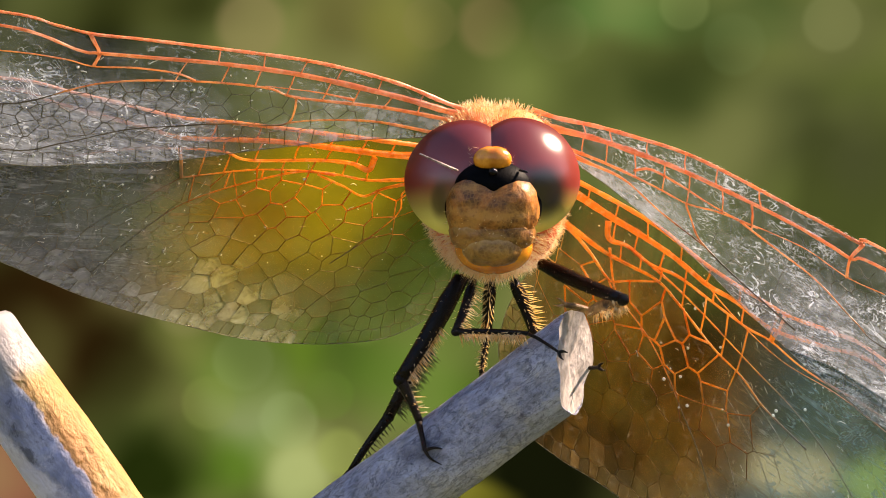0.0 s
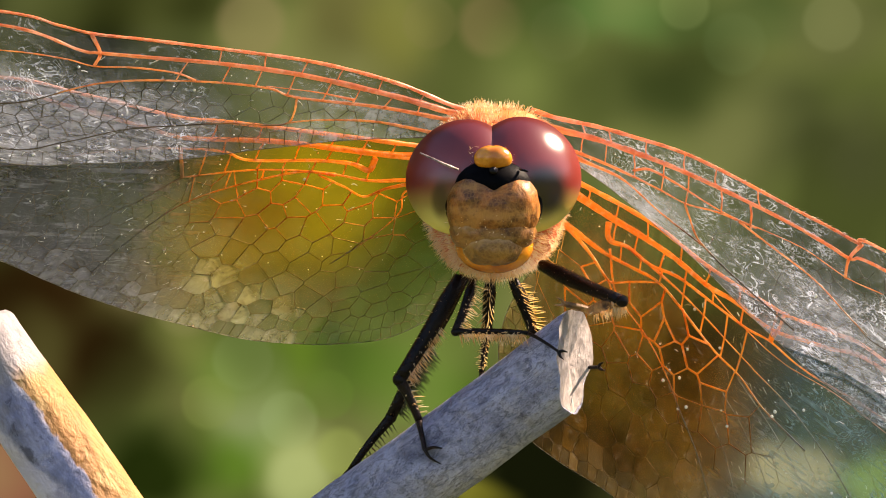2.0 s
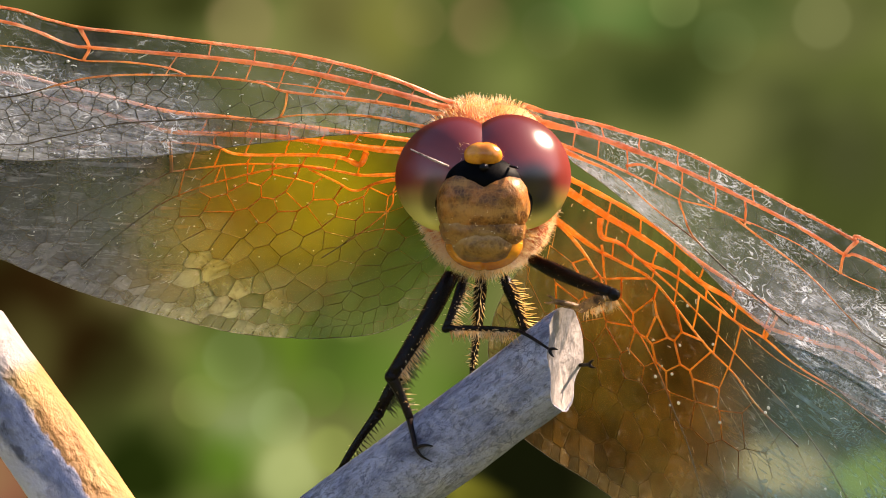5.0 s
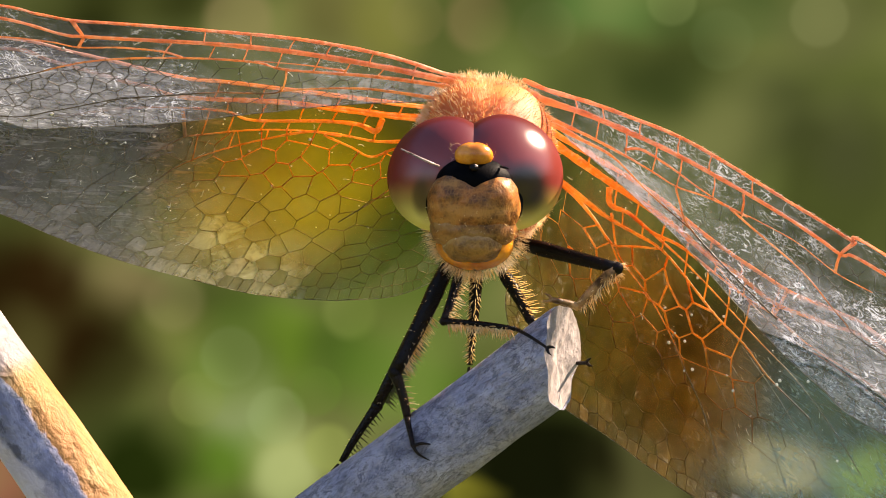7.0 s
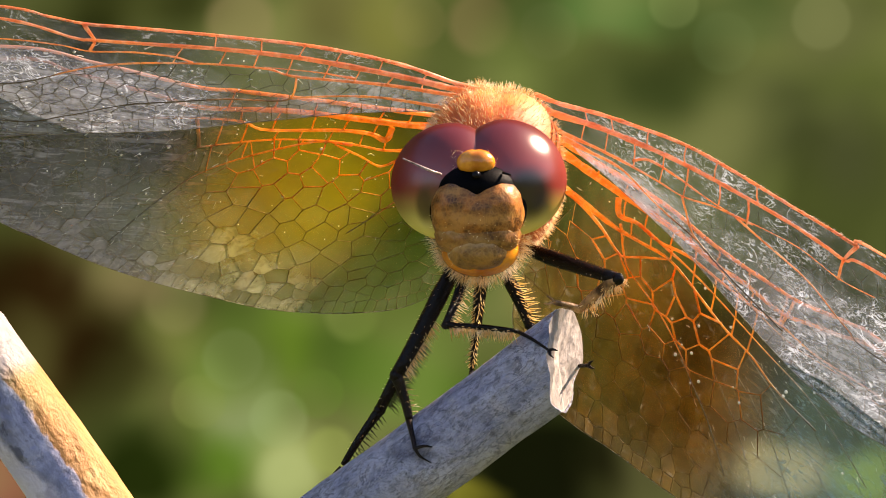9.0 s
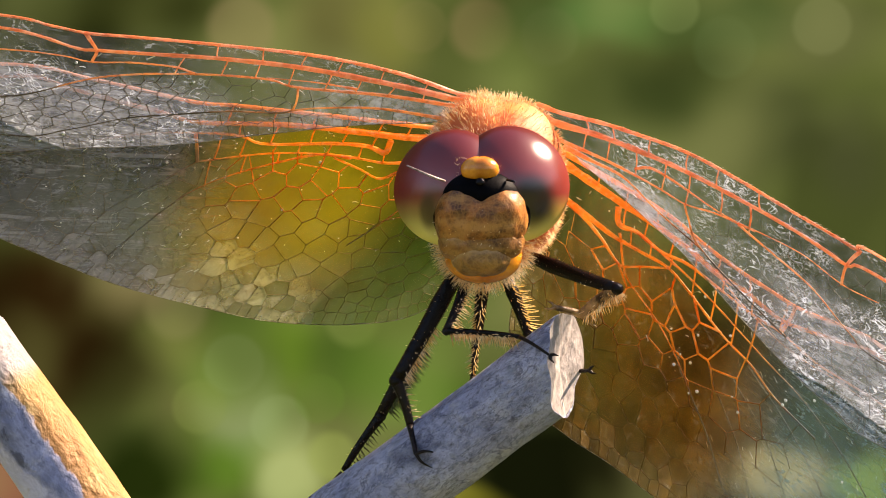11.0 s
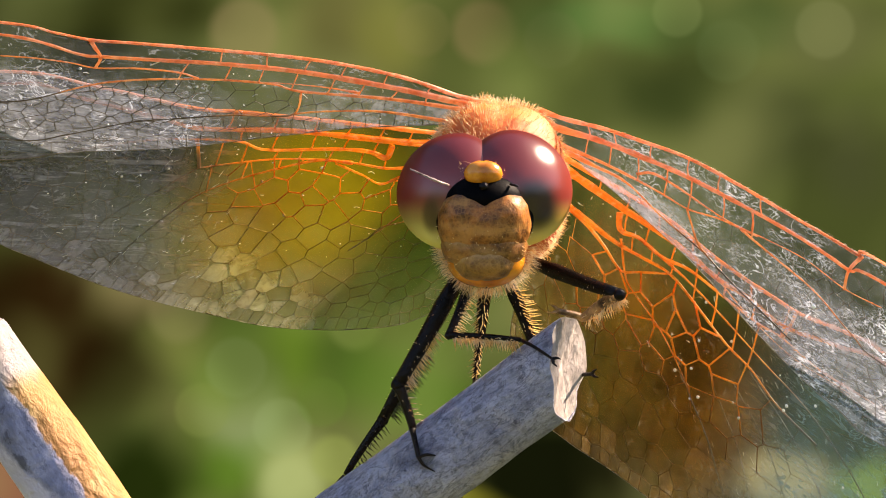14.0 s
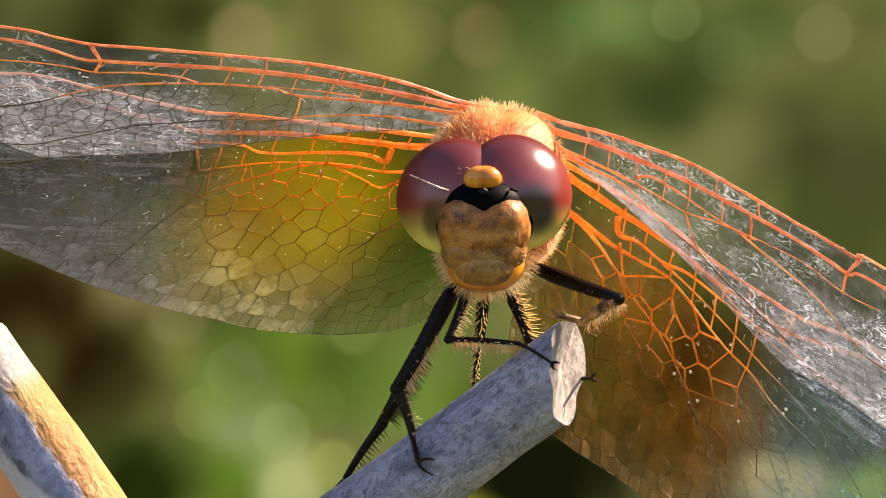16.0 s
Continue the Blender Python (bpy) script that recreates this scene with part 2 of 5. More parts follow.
    if amber:
        amount = m.math("MULTIPLY", amount, m.ramp(stain, 0.0, 0.8, 1.0, 0.5))
        if stain_haze:
            amount = m.math("ADD", amount, m.math("MULTIPLY", m.near(p, (0.0030, 0.0024, 0), (0.0034, 0.0036, 0.01), 0.2), m.ramp(m.noise(p, 600, 4), 0.3, 0.7, 0.26, 0.56)))
        else:
            amount = m.math("MULTIPLY", amount, m.ramp(x, 0.0, 0.0055, 0.3, 1.0))
        amount = m.math("ADD", amount, m.ramp(x, 0.0072, 0.0098, 0.0, frost))
        amount = m.math("ADD", amount, m.math("MULTIPLY", m.math("MULTIPLY", m.ramp(y, 0.002, 0.006), m.ramp(x, 0.0015, 0.0060)), m.ramp(m.noise(p, 420, 3), 0.3, 0.7, 0.04, 0.24)))
        for turn, seed in ((0.5, 0.0), (-0.7, 0.01)):
            scratch = m.noise(m.mapped(p, (0.22, 2.4, 1), loc=(seed, 0, 0), rot=(0, 0, turn)), 1500, 3, 0.5, distort=0.5)
            scratch = m.math("MULTIPLY", m.ramp(scratch, 0.57, 0.63), m.ramp(m.noise(p, 700, 3), 0.44, 0.56))
            amount = m.math("ADD", amount, m.math("MULTIPLY", scratch, m.ramp(x, 0.0080, 0.0112, 0.0, 0.22 if stain_haze else 0.5)))
    return m.done(m.blend(amount, clear, skin))


def pane_material(name, near_tone, far_tone, most, low_tone=None, heart=1.0, far_share=1.0):
    """Frosted skin of single wing cells, each clouded to its own degree."""
    m = Nodes(name)
    p = m.coords()
    x, y, _ = m.xyz(p)
    chance = m.tree.nodes.new("ShaderNodeNewGeometry").outputs["Random Per Island"]
    cloud = m.noise(p, 1500, 4, 0.6, distort=0.8)
    col = m.mix(m.ramp(m.noise(p, 420, 2), 0.4, 0.6, 0.0, 0.5), srgb(near_tone), srgb("80601e"))
    if low_tone:
        col = m.mix(m.math("MULTIPLY", m.ramp(y, 0.0030, 0.0050), m.ramp(x, 0.0035, 0.0060, 0.35, 1.0)), col, srgb(low_tone))
        col = m.mix(m.near(p, (0.0064, 0.0026, 0), (0.0030, 0.0026, 0.01), 0.2), col, srgb("8c5c22"))
    col = m.mix(m.ramp(x, 0.0075, 0.0115), col, srgb(far_tone))
    speck = m.noise(p, 2600, 5, 0.7, distort=1.0)
    col = m.mix(m.ramp(speck, 0.56, 0.68, 0.0, 0.6), col, srgb("dcdee6"))
    n = m.bump(cloud, 0.35, 0.0002)
    body = m.blend(0.5, m.surface(Base_Color=col, Roughness=0.35, Normal=n), m.node("ShaderNodeBsdfTranslucent", Color=col, Normal=n))
    amount = m.math("MULTIPLY", m.ramp(chance, 0.0, 1.0, 0.35, 1.15), m.ramp(cloud, 0.3, 0.7, 0.45, 1.1))
    amount = m.math("MULTIPLY", amount, m.ramp(m.near(p, (0.0040, 0.0028, 0), (0.0066, 0.0062, 0.01), 0.4), 0.0, 1.0, 1.0, heart))
    amount = m.math("MULTIPLY", amount, m.ramp(x, 0.0080, 0.0105, 1.0, far_share))
    if low_tone:
        amount = m.math("MULTIPLY", amount, m.ramp(x, 0.0005, 0.0058, 0.12, 1.0))
    return m.done(m.blend(m.math("MULTIPLY", amount, most), m.node("ShaderNodeBsdfTransparent", Color=(0.93, 0.92, 0.9, 1)), body))


def vein_material(name, reach_x, reach_y, fade, leading=True, outer="463824", pink=9.0, pale=0.0, front="f0783c"):
    """Orange at the wing base and along the leading edge, dark brown further out."""
    m = Nodes(name)
    p = m.coords()
    x, y, _ = m.xyz(p)
    wob = m.math("MULTIPLY", m.math("SUBTRACT", m.noise(p, 600, 3), 0.5), 0.002)
    far = m.math("MAXIMUM", m.ramp(m.math("ADD", x, wob), reach_x - 0.001, reach_x + 0.002), m.ramp(m.math("ADD", y, wob), reach_y - fade, reach_y + fade))
    lead = m.ramp(y, 0.0009, 0.0017, 1.0 if leading else 0.0, 0.0)
    far = m.math("MULTIPLY", far, m.math("SUBTRACT", 1.0, lead), True)
    tone = m.mix(m.ramp(m.noise(p, 1500, 3), 0.35, 0.65), srgb("ff9420"), srgb("ffa83c"))
    tone = m.mix(m.ramp(y, -0.0005, 0.0018, 0.9, 0.0), tone, srgb(front))
    tone = m.mix(m.ramp(m.noise(p, 900, 4, 0.6), 0.42, 0.62, 0.0, 0.6 if pale else 0.3), tone, srgb("b8481a"))
    tone = m.mix(m.ramp(m.noise(p, 1300, 4, 0.6), 0.45, 0.7, pale * 0.2, pale), tone, srgb("f2b8a0"))
    tone = m.mix(m.ramp(m.noise(p, 4200, 3, 0.6), 0.52, 0.66, 0.0, 0.45), tone, srgb("ffd0a0"))
    tone = m.mix(m.ramp(m.noise(p, 3000, 3, 0.6), 0.34, 0.46, 0.5, 0.0), tone, srgb("a8440f"))
    tone = m.mix(m.ramp(x, pink, pink + 0.002, 0.0, 0.85), tone, srgb("c89484"))
    col = m.mix(far, tone, srgb(outer))
    solid = m.surface(Base_Color=col, Roughness=0.28)
    glow = m.node("ShaderNodeBsdfTranslucent", Color=m.node("ShaderNodeGamma", Color=col, Gamma=0.42))
    return m.done(m.blend(m.math("SUBTRACT", 0.62, m.math("MULTIPLY", far, 0.5)), solid, glow))


def plain_material(name, a, b, scale, rough=0.5, bump=0.2, metal=0.0, depth=0.00006, through_part=0.0, gloss=0.5):
    """Two tones of one surface with fine relief."""
    m = Nodes(name)
    p = m.coords()
    n1 = m.noise(p, scale, 5, 0.6)
    n2 = m.noise(p, scale * 6, 4, 0.6)
    col = m.mix(m.ramp(n1, 0.3, 0.7), srgb(a), srgb(b))
    col = m.mix(m.math("MULTIPLY", m.ramp(n2, 0.45, 0.75), 0.35), col, srgb(a))
    nor = m.bump(n2, bump, depth)
    s = m.surface(Base_Color=col, Roughness=rough, Metallic=metal, Specular_IOR_Level=gloss, Normal=nor)
    if through_part:
        s = m.blend(through_part, s, m.node("ShaderNodeBsdfTranslucent", Color=col))
    return m.done(s)


def eye_material(name, side):
    """Compound eye: wine red above, pale yellow green below, a soft dark false pupil."""
    m = Nodes(name)
    p = m.coords()
    z = m.xyz(p)[2]
    low = m.ramp(m.math("ADD", z, m.math("MULTIPLY", m.math("SUBTRACT", m.noise(p, 300, 2), 0.5), 0.0005)), -0.0010, -0.00015, 1.0, 0.0)
    red = m.mix(m.ramp(z, 0.0002, 0.0018), srgb("70261e"), srgb("521616"))
    green = m.mix(m.ramp(z, -0.0018, -0.0007), srgb("e4de7c"), srgb("94803c"))
    col = m.mix(low, red, green)
    dusk = m.near(p, (side * (0.00135 if side > 0 else 0.00150), -0.0026, -0.0006), (0.00085 if side > 0 else 0.00050, 0.0050, 0.0012), 0.3)
    col = m.mix(m.math("MULTIPLY", dusk, 0.55), col, srgb("40280f"))
    pupil = m.near(p, (side * (0.00158 if side > 0 else 0.00172), -0.0026, -0.0004 if side > 0 else -0.0007), (0.00092 if side > 0 else 0.00038, 0.0045, 0.00105 if side > 0 else 0.00075), 0.4)
    col = m.mix(m.math("MULTIPLY", pupil, 0.98 if side > 0 else 0.7), col, srgb("060404") if side > 0 else srgb("120a06"))
    facets = m.bump(m.voronoi(p, 30000), 0.05, 0.00001)
    body = m.surface(Base_Color=col, Roughness=0.5, Specular_IOR_Level=0.05, Normal=facets)
    lens = m.tree.nodes.new("ShaderNodeBsdfGlossy")
    lens.distribution = "BECKMANN"
    m.put(lens.inputs["Roughness"], 0.30)
    m.put(lens.inputs["Color"], (1.0, 0.90, 0.85, 1))
    return m.done(m.blend(0.055, body, lens.outputs[0]))


def face_material(name, dark, light, wash):
    """Horny face plate: mottled brown with a paler wash and a thin gloss."""
    m = Nodes(name)
    p = m.coords()
    blot = m.noise(m.mapped(p, (1, 1, 0.8)), 1500, 6, 0.62, distort=0.6)
    fine = m.noise(p, 7000, 4, 0.6)
    col = m.mix(m.ramp(blot, 0.34, 0.64), srgb(dark), srgb(light))
    col = m.mix(m.ramp(m.noise(m.mapped(p, (0.5, 1, 1.6)), 1100, 3, 0.55), 0.46, 0.66, 0.0, 0.7), col, srgb(wash))
    col = m.mix(m.math("MULTIPLY", m.ramp(fine, 0.52, 0.72), 0.45), col, srgb(dark))
    web = m.voronoi(m.vmath("ADD", p, m.vmath("MULTIPLY", m.noise(p, 3000, 3, 0.6, out=1), (0.0002, 0.0002, 0.0002))), 7000, "DISTANCE_TO_EDGE")
    col = m.mix(m.ramp(web, 0.0, 0.2, 0.22, 0.0), col, srgb(wash))
    n = m.bump(fine, 0.3, 0.00003)
    n = m.bump(web, 0.2, 0.00002, n)
    n = m.bump(blot, 0.5, 0.00018, n)
    return m.done(m.surface(Base_Color=col, Roughness=0.42, Specular_IOR_Level=0.22, Coat_Weight=0.16, Coat_Roughness=0.12, Normal=n))


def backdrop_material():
    """Glowing backdrop of a meadow out of focus: leaf green and straw, light and shade painted in."""
    m = Nodes("glowing_meadow")
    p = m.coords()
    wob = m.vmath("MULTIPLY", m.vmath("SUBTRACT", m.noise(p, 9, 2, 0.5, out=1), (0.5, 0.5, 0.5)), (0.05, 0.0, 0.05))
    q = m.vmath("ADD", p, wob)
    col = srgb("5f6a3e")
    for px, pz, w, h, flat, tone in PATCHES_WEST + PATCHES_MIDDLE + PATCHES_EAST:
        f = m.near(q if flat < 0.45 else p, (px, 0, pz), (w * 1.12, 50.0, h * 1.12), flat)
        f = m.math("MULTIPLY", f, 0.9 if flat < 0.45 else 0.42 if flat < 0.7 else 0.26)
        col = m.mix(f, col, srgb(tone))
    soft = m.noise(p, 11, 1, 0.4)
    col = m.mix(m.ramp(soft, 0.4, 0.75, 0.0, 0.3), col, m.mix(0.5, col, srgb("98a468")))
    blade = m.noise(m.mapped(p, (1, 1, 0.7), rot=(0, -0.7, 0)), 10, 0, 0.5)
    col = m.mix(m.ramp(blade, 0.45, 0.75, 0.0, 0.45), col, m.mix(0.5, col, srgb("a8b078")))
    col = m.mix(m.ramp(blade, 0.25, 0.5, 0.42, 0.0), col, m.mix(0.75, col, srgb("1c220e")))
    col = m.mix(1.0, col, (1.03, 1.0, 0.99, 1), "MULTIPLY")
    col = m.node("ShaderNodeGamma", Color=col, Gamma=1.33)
    # self-lit sheet: it glows by itself and takes no sunlight
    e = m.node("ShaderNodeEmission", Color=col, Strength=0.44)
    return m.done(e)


# soft patches of the distance, light and shade painted in: across, up, half width, half height (metres), flat share,
# colour
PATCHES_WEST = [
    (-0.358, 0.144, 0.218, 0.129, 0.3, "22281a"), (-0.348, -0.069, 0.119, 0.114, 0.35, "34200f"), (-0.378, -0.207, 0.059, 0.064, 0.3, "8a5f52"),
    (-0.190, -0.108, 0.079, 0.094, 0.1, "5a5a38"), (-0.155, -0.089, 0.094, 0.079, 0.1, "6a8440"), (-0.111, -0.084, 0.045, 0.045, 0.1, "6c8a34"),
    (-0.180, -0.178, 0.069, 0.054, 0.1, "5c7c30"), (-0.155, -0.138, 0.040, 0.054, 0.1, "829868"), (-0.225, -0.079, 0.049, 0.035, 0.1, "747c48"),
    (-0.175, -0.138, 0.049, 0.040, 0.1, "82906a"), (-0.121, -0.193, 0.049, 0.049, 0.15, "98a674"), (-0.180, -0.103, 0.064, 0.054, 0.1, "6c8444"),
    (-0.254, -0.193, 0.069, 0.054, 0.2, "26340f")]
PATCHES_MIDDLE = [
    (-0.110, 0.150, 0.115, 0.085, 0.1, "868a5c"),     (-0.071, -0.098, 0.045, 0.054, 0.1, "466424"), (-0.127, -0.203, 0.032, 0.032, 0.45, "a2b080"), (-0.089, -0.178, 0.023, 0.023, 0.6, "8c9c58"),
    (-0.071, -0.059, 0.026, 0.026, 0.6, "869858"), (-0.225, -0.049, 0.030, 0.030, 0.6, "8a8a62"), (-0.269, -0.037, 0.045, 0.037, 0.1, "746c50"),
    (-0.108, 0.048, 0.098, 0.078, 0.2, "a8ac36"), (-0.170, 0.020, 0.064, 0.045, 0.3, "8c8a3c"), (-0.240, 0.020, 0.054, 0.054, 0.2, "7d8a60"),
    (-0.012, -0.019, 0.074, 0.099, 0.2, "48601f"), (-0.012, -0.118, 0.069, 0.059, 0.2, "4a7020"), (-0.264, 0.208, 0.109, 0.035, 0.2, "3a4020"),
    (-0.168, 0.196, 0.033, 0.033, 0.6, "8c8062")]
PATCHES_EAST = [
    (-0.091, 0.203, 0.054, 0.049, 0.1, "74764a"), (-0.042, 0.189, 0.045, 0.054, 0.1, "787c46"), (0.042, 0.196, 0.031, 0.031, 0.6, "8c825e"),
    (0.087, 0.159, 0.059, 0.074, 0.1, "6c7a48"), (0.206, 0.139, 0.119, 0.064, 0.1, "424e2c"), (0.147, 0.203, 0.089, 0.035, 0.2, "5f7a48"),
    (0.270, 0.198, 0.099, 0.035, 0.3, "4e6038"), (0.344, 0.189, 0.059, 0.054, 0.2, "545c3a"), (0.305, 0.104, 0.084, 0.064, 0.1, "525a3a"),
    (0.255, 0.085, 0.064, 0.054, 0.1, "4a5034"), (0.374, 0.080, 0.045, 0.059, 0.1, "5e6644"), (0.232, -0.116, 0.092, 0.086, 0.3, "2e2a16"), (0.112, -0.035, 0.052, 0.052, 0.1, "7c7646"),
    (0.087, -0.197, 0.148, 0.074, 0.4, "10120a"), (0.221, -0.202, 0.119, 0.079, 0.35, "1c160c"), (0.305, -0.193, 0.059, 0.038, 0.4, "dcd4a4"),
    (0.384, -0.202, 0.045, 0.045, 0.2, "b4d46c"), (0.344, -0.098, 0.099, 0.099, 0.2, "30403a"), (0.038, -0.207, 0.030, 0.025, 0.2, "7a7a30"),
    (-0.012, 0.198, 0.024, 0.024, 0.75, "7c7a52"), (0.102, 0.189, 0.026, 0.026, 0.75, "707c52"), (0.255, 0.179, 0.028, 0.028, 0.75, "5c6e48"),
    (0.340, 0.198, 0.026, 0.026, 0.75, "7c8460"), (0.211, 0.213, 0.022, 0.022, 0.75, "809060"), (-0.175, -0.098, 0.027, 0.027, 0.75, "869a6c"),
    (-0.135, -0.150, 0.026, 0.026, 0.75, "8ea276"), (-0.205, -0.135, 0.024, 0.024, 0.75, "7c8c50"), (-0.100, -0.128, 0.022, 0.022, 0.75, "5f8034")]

BARK = bark_material("grey_bark")
WOOD = cut_material()
CLEAR_SKIN = membrane_material("clear_wing_skin", False, 0.09, 0.38, frost=0.15)
CREASED_SKIN = membrane_material("creased_wing_skin", False, 0.05, 0.38, frost=0.14, wedge=0.22)
AMBER_SKIN = membrane_material("amber_wing_skin", True, 0.12, 0.2, frost=0.16, outer_haze="7c828e")
# right hindwing: darker copy of the amber skin, its dimmer light in the colour
BROWN_SKIN = membrane_material("brown_amber_wing_skin", True, 0.06, 0.1, "806e42", 0.22, outer_haze="64828c")
PANE = pane_material("frosted_cell", "a0a27c", "74767e", 0.70, "bcc6a8", heart=0.22, far_share=0.32)
PALE_MARGIN = pane_material("frosted_margin_cell", "c4c8b0", "a4a6ac", 0.7, "c4c8b0")
MARGIN_PANE = pane_material("pale_margin_cell", "7c6c54", "909298", 0.42)
BROWN_PANE = pane_material("brown_frosted_cell", "5a4224", "7c8c90", 0.4, far_share=0.25)
FORE_VEIN = vein_material("forewing_vein", 0.014, 0.0019, 0.0004, pale=0.45)
HIND_VEIN = vein_material("hindwing_vein", 0.0098, 0.0043, 0.0013, pink=0.0112, front="ff8820", outer="645e52")
EDGE = plain_material("pale_wing_edge", "6e6a5c", "a8a294", 2000, 0.4, 0.0, through_part=0.6)
EDGE_HAIR = plain_material("pale_edge_hair", "d0a890", "f4e4d4", 2000, 0.4, 0.0, through_part=0.4)
HIND_CELL = vein_material("hindwing_cell_vein", 0.0088, 0.0034, 0.0016, False, "5c4a28")
RAY_VEIN = plain_material("pale_ray_vein", "4c483e", "b4b0a8", 900, 0.4, 0.2)
BROWN_CELL = vein_material("brown_hindwing_cell_vein", 0.0092, 0.0045, 0.0018, False, "4a3418")
DARK_VEIN = plain_material("dark_cell_vein", "342e26", "5a5044", 2000, 0.4, 0.0)
THORAX = plain_material("thorax_shell", "b4501a", "e07a2c", 900, 0.62, 0.6)
HAIR = plain_material("pale_orange_hair", "f0c070", "fff2d4", 2000, 0.4, 0.0, through_part=0.4)
BLACK = plain_material("black_shell", "020202", "060505", 2500, 0.5, 0.2, gloss=0.03)
BRISTLE = plain_material("yellow_bristle", "ecd08c", "fff2d0", 3000, 0.4, 0.0, through_part=0.7)
LEG = plain_material("black_leg_shell", "030202", "140c08", 1800, 0.2, 0.8, gloss=0.14)
# shell of the raised leg: sunlight on it is put into the pale colour
LIT_LEG = plain_material("lit_leg_shell", "2c180c", "cc9c68", 1900, 0.35, 0.5, gloss=0.25)
# left antenna: its highlight is painted in as a pale tone
LIT_ANTENNA = plain_material("lit_antenna", "4a342c", "b8a498", 4200, 0.35, 0.4)
SPINE = plain_material("dark_spine", "0a0806", "2a2014", 2500, 0.4, 0.0)
TARSUS = plain_material("mottled_leg_shell", "050303", "1e120c", 2600, 0.28, 0.7, gloss=0.2)
YELLOW = plain_material("yellow_plate", "a45a0c", "d08820", 1500, 0.22, 0.15)
CAPSULE = plain_material("head_capsule", "2a1a10", "5a3a1c", 1500, 0.5, 0.2)
FRONS = face_material("frons_plate", "4a2a0c", "9c5e20", "b07c3c")
CLYPEUS = face_material("clypeus_plate", "462a10", "8c5c26", "a07840")
LABRUM = face_material("labrum_plate", "523616", "946a32", "a8844e")
GLINT = plain_material("pale_speck", "d8d8d8", "ffffff", 3000, 0.25, 0.2)


# ---- mesh tools (millimetres in, metres out) ----
def mesh_of(name, verts, faces, material, smooth=True):
    me = bpy.data.meshes.new(name)
    me.from_pydata([(v[0] * U, v[1] * U, v[2] * U) for v in verts], [], faces)
    me.materials.append(material)
    if smooth:
        me.polygons.foreach_set("use_smooth", [True] * len(me.polygons))
    me.update()
    return me


def part(name, geo, material, parent, label="", smooth=True, at=None):
    verts, faces = geo
    ob = new(name, mesh_of(name, verts, faces, material, smooth))
    ob.parent = parent
    if at is not None:
        ob.matrix_basis = at
    return tagged(ob, label)


def joined(*geos):
    verts, faces = [], []
    for v, f in geos:
        k = len(verts)
        verts += list(v)
        faces += [tuple(i + k for i in face) for face in f]
    return verts, faces


def smooth_line(points, steps=6):
    """Catmull-Rom line through the points."""
    p = [Vector(q) for q in points]
    p = [2 * p[0] - p[1]] + p + [2 * p[-1] - p[-2]]
    out = []
    for i in range(1, len(p) - 2):
        for j in range(steps):
            t = j / steps
            out.append(0.5 * ((2 * p[i]) + (p[i + 1] - p[i - 1]) * t + (2 * p[i - 1] - 5 * p[i] + 4 * p[i + 1] - p[i + 2]) * t * t
                              + (3 * p[i] - p[i - 1] - 3 * p[i + 1] + p[i + 2]) * t ** 3))
    out.append(p[-2])
    return out


def tube(points, radii, sides=7, caps=True):
    pts = [Vector(q) for q in points]
    if not isinstance(radii, (list, tuple)):
        radii = [radii] * len(pts)
    verts, faces, side = [], [], None
    for i, q in enumerate(pts):
        d = (pts[min(i + 1, len(pts) - 1)] - pts[max(i - 1, 0)]).normalized()
        if side is None:
            side = d.orthogonal().normalized()
        side = (side - d * side.dot(d)).normalized()
        up = d.cross(side)
        for k in range(sides):
            a = 2 * math.pi * k / sides
            verts.append(q + (side * math.cos(a) + up * math.sin(a)) * radii[i])
    for i in range(len(pts) - 1):
        for k in range(sides):
            a, b = i * sides + k, i * sides + (k + 1) % sides
            faces.append((a, b, b + sides, a + sides))
    if caps:
        faces.append(tuple(range(sides))[::-1])
        n = (len(pts) - 1) * sides
        faces.append(tuple(range(n, n + sides)))
    return verts, faces


def taper(points, values, steps=6):
    """Radii along smooth_line(points, steps)."""
    n = (len(points) - 1) * steps + 1
    xs = np.linspace(0, len(values) - 1, n)
    return [float(v) for v in np.interp(xs, range(len(values)), values)]


def ball(centre, radii, seg=40, rings=26, warp=None):
    c = Vector(centre)
    verts, faces = [], []
    for i in range(rings + 1):
        th = math.pi * i / rings
        for k in range(seg):
            ph = 2 * math.pi * k / seg
            n = Vector((math.sin(th) * math.cos(ph), math.sin(th) * math.sin(ph), math.cos(th)))
            s = warp(n) if warp else 1.0
            verts.append(c + Vector((n.x * radii[0], n.y * radii[1], n.z * radii[2])) * s)
    for i in range(rings):
        for k in range(seg):
            a, b = i * seg + k, i * seg + (k + 1) % seg
            faces.append((a, a + seg, b + seg, b))
    return verts, faces


def spikes(roots, r=0.012):
    """Thin hairs: (root, tip) pairs, each bent a little."""
    verts, faces = [], []
    for a, b in roots:
        a, b = Vector(a), Vector(b)
        d = b - a
        if d.length < 1e-6:
            continue
        x = d.orthogonal().normalized()
        y = d.normalized().cross(x)
        mid = a + d * 0.55 + x * d.length * random.uniform(-0.06, 0.06) + y * d.length * random.uniform(-0.06, 0.06)
        k = len(verts)
        for q, s in ((a, 1.0), (mid, 0.75)):
            for j in range(3):
                t = 2.0944 * j
                verts.append(q + (x * math.cos(t) + y * math.sin(t)) * r * s)
        verts.append(b)
        for j in range(3):
            n = (j + 1) % 3
            faces.append((k + j, k + n, k + 3 + n, k + 3 + j))
            faces.append((k + 3 + j, k + 3 + n, k + 6))
    return verts, faces


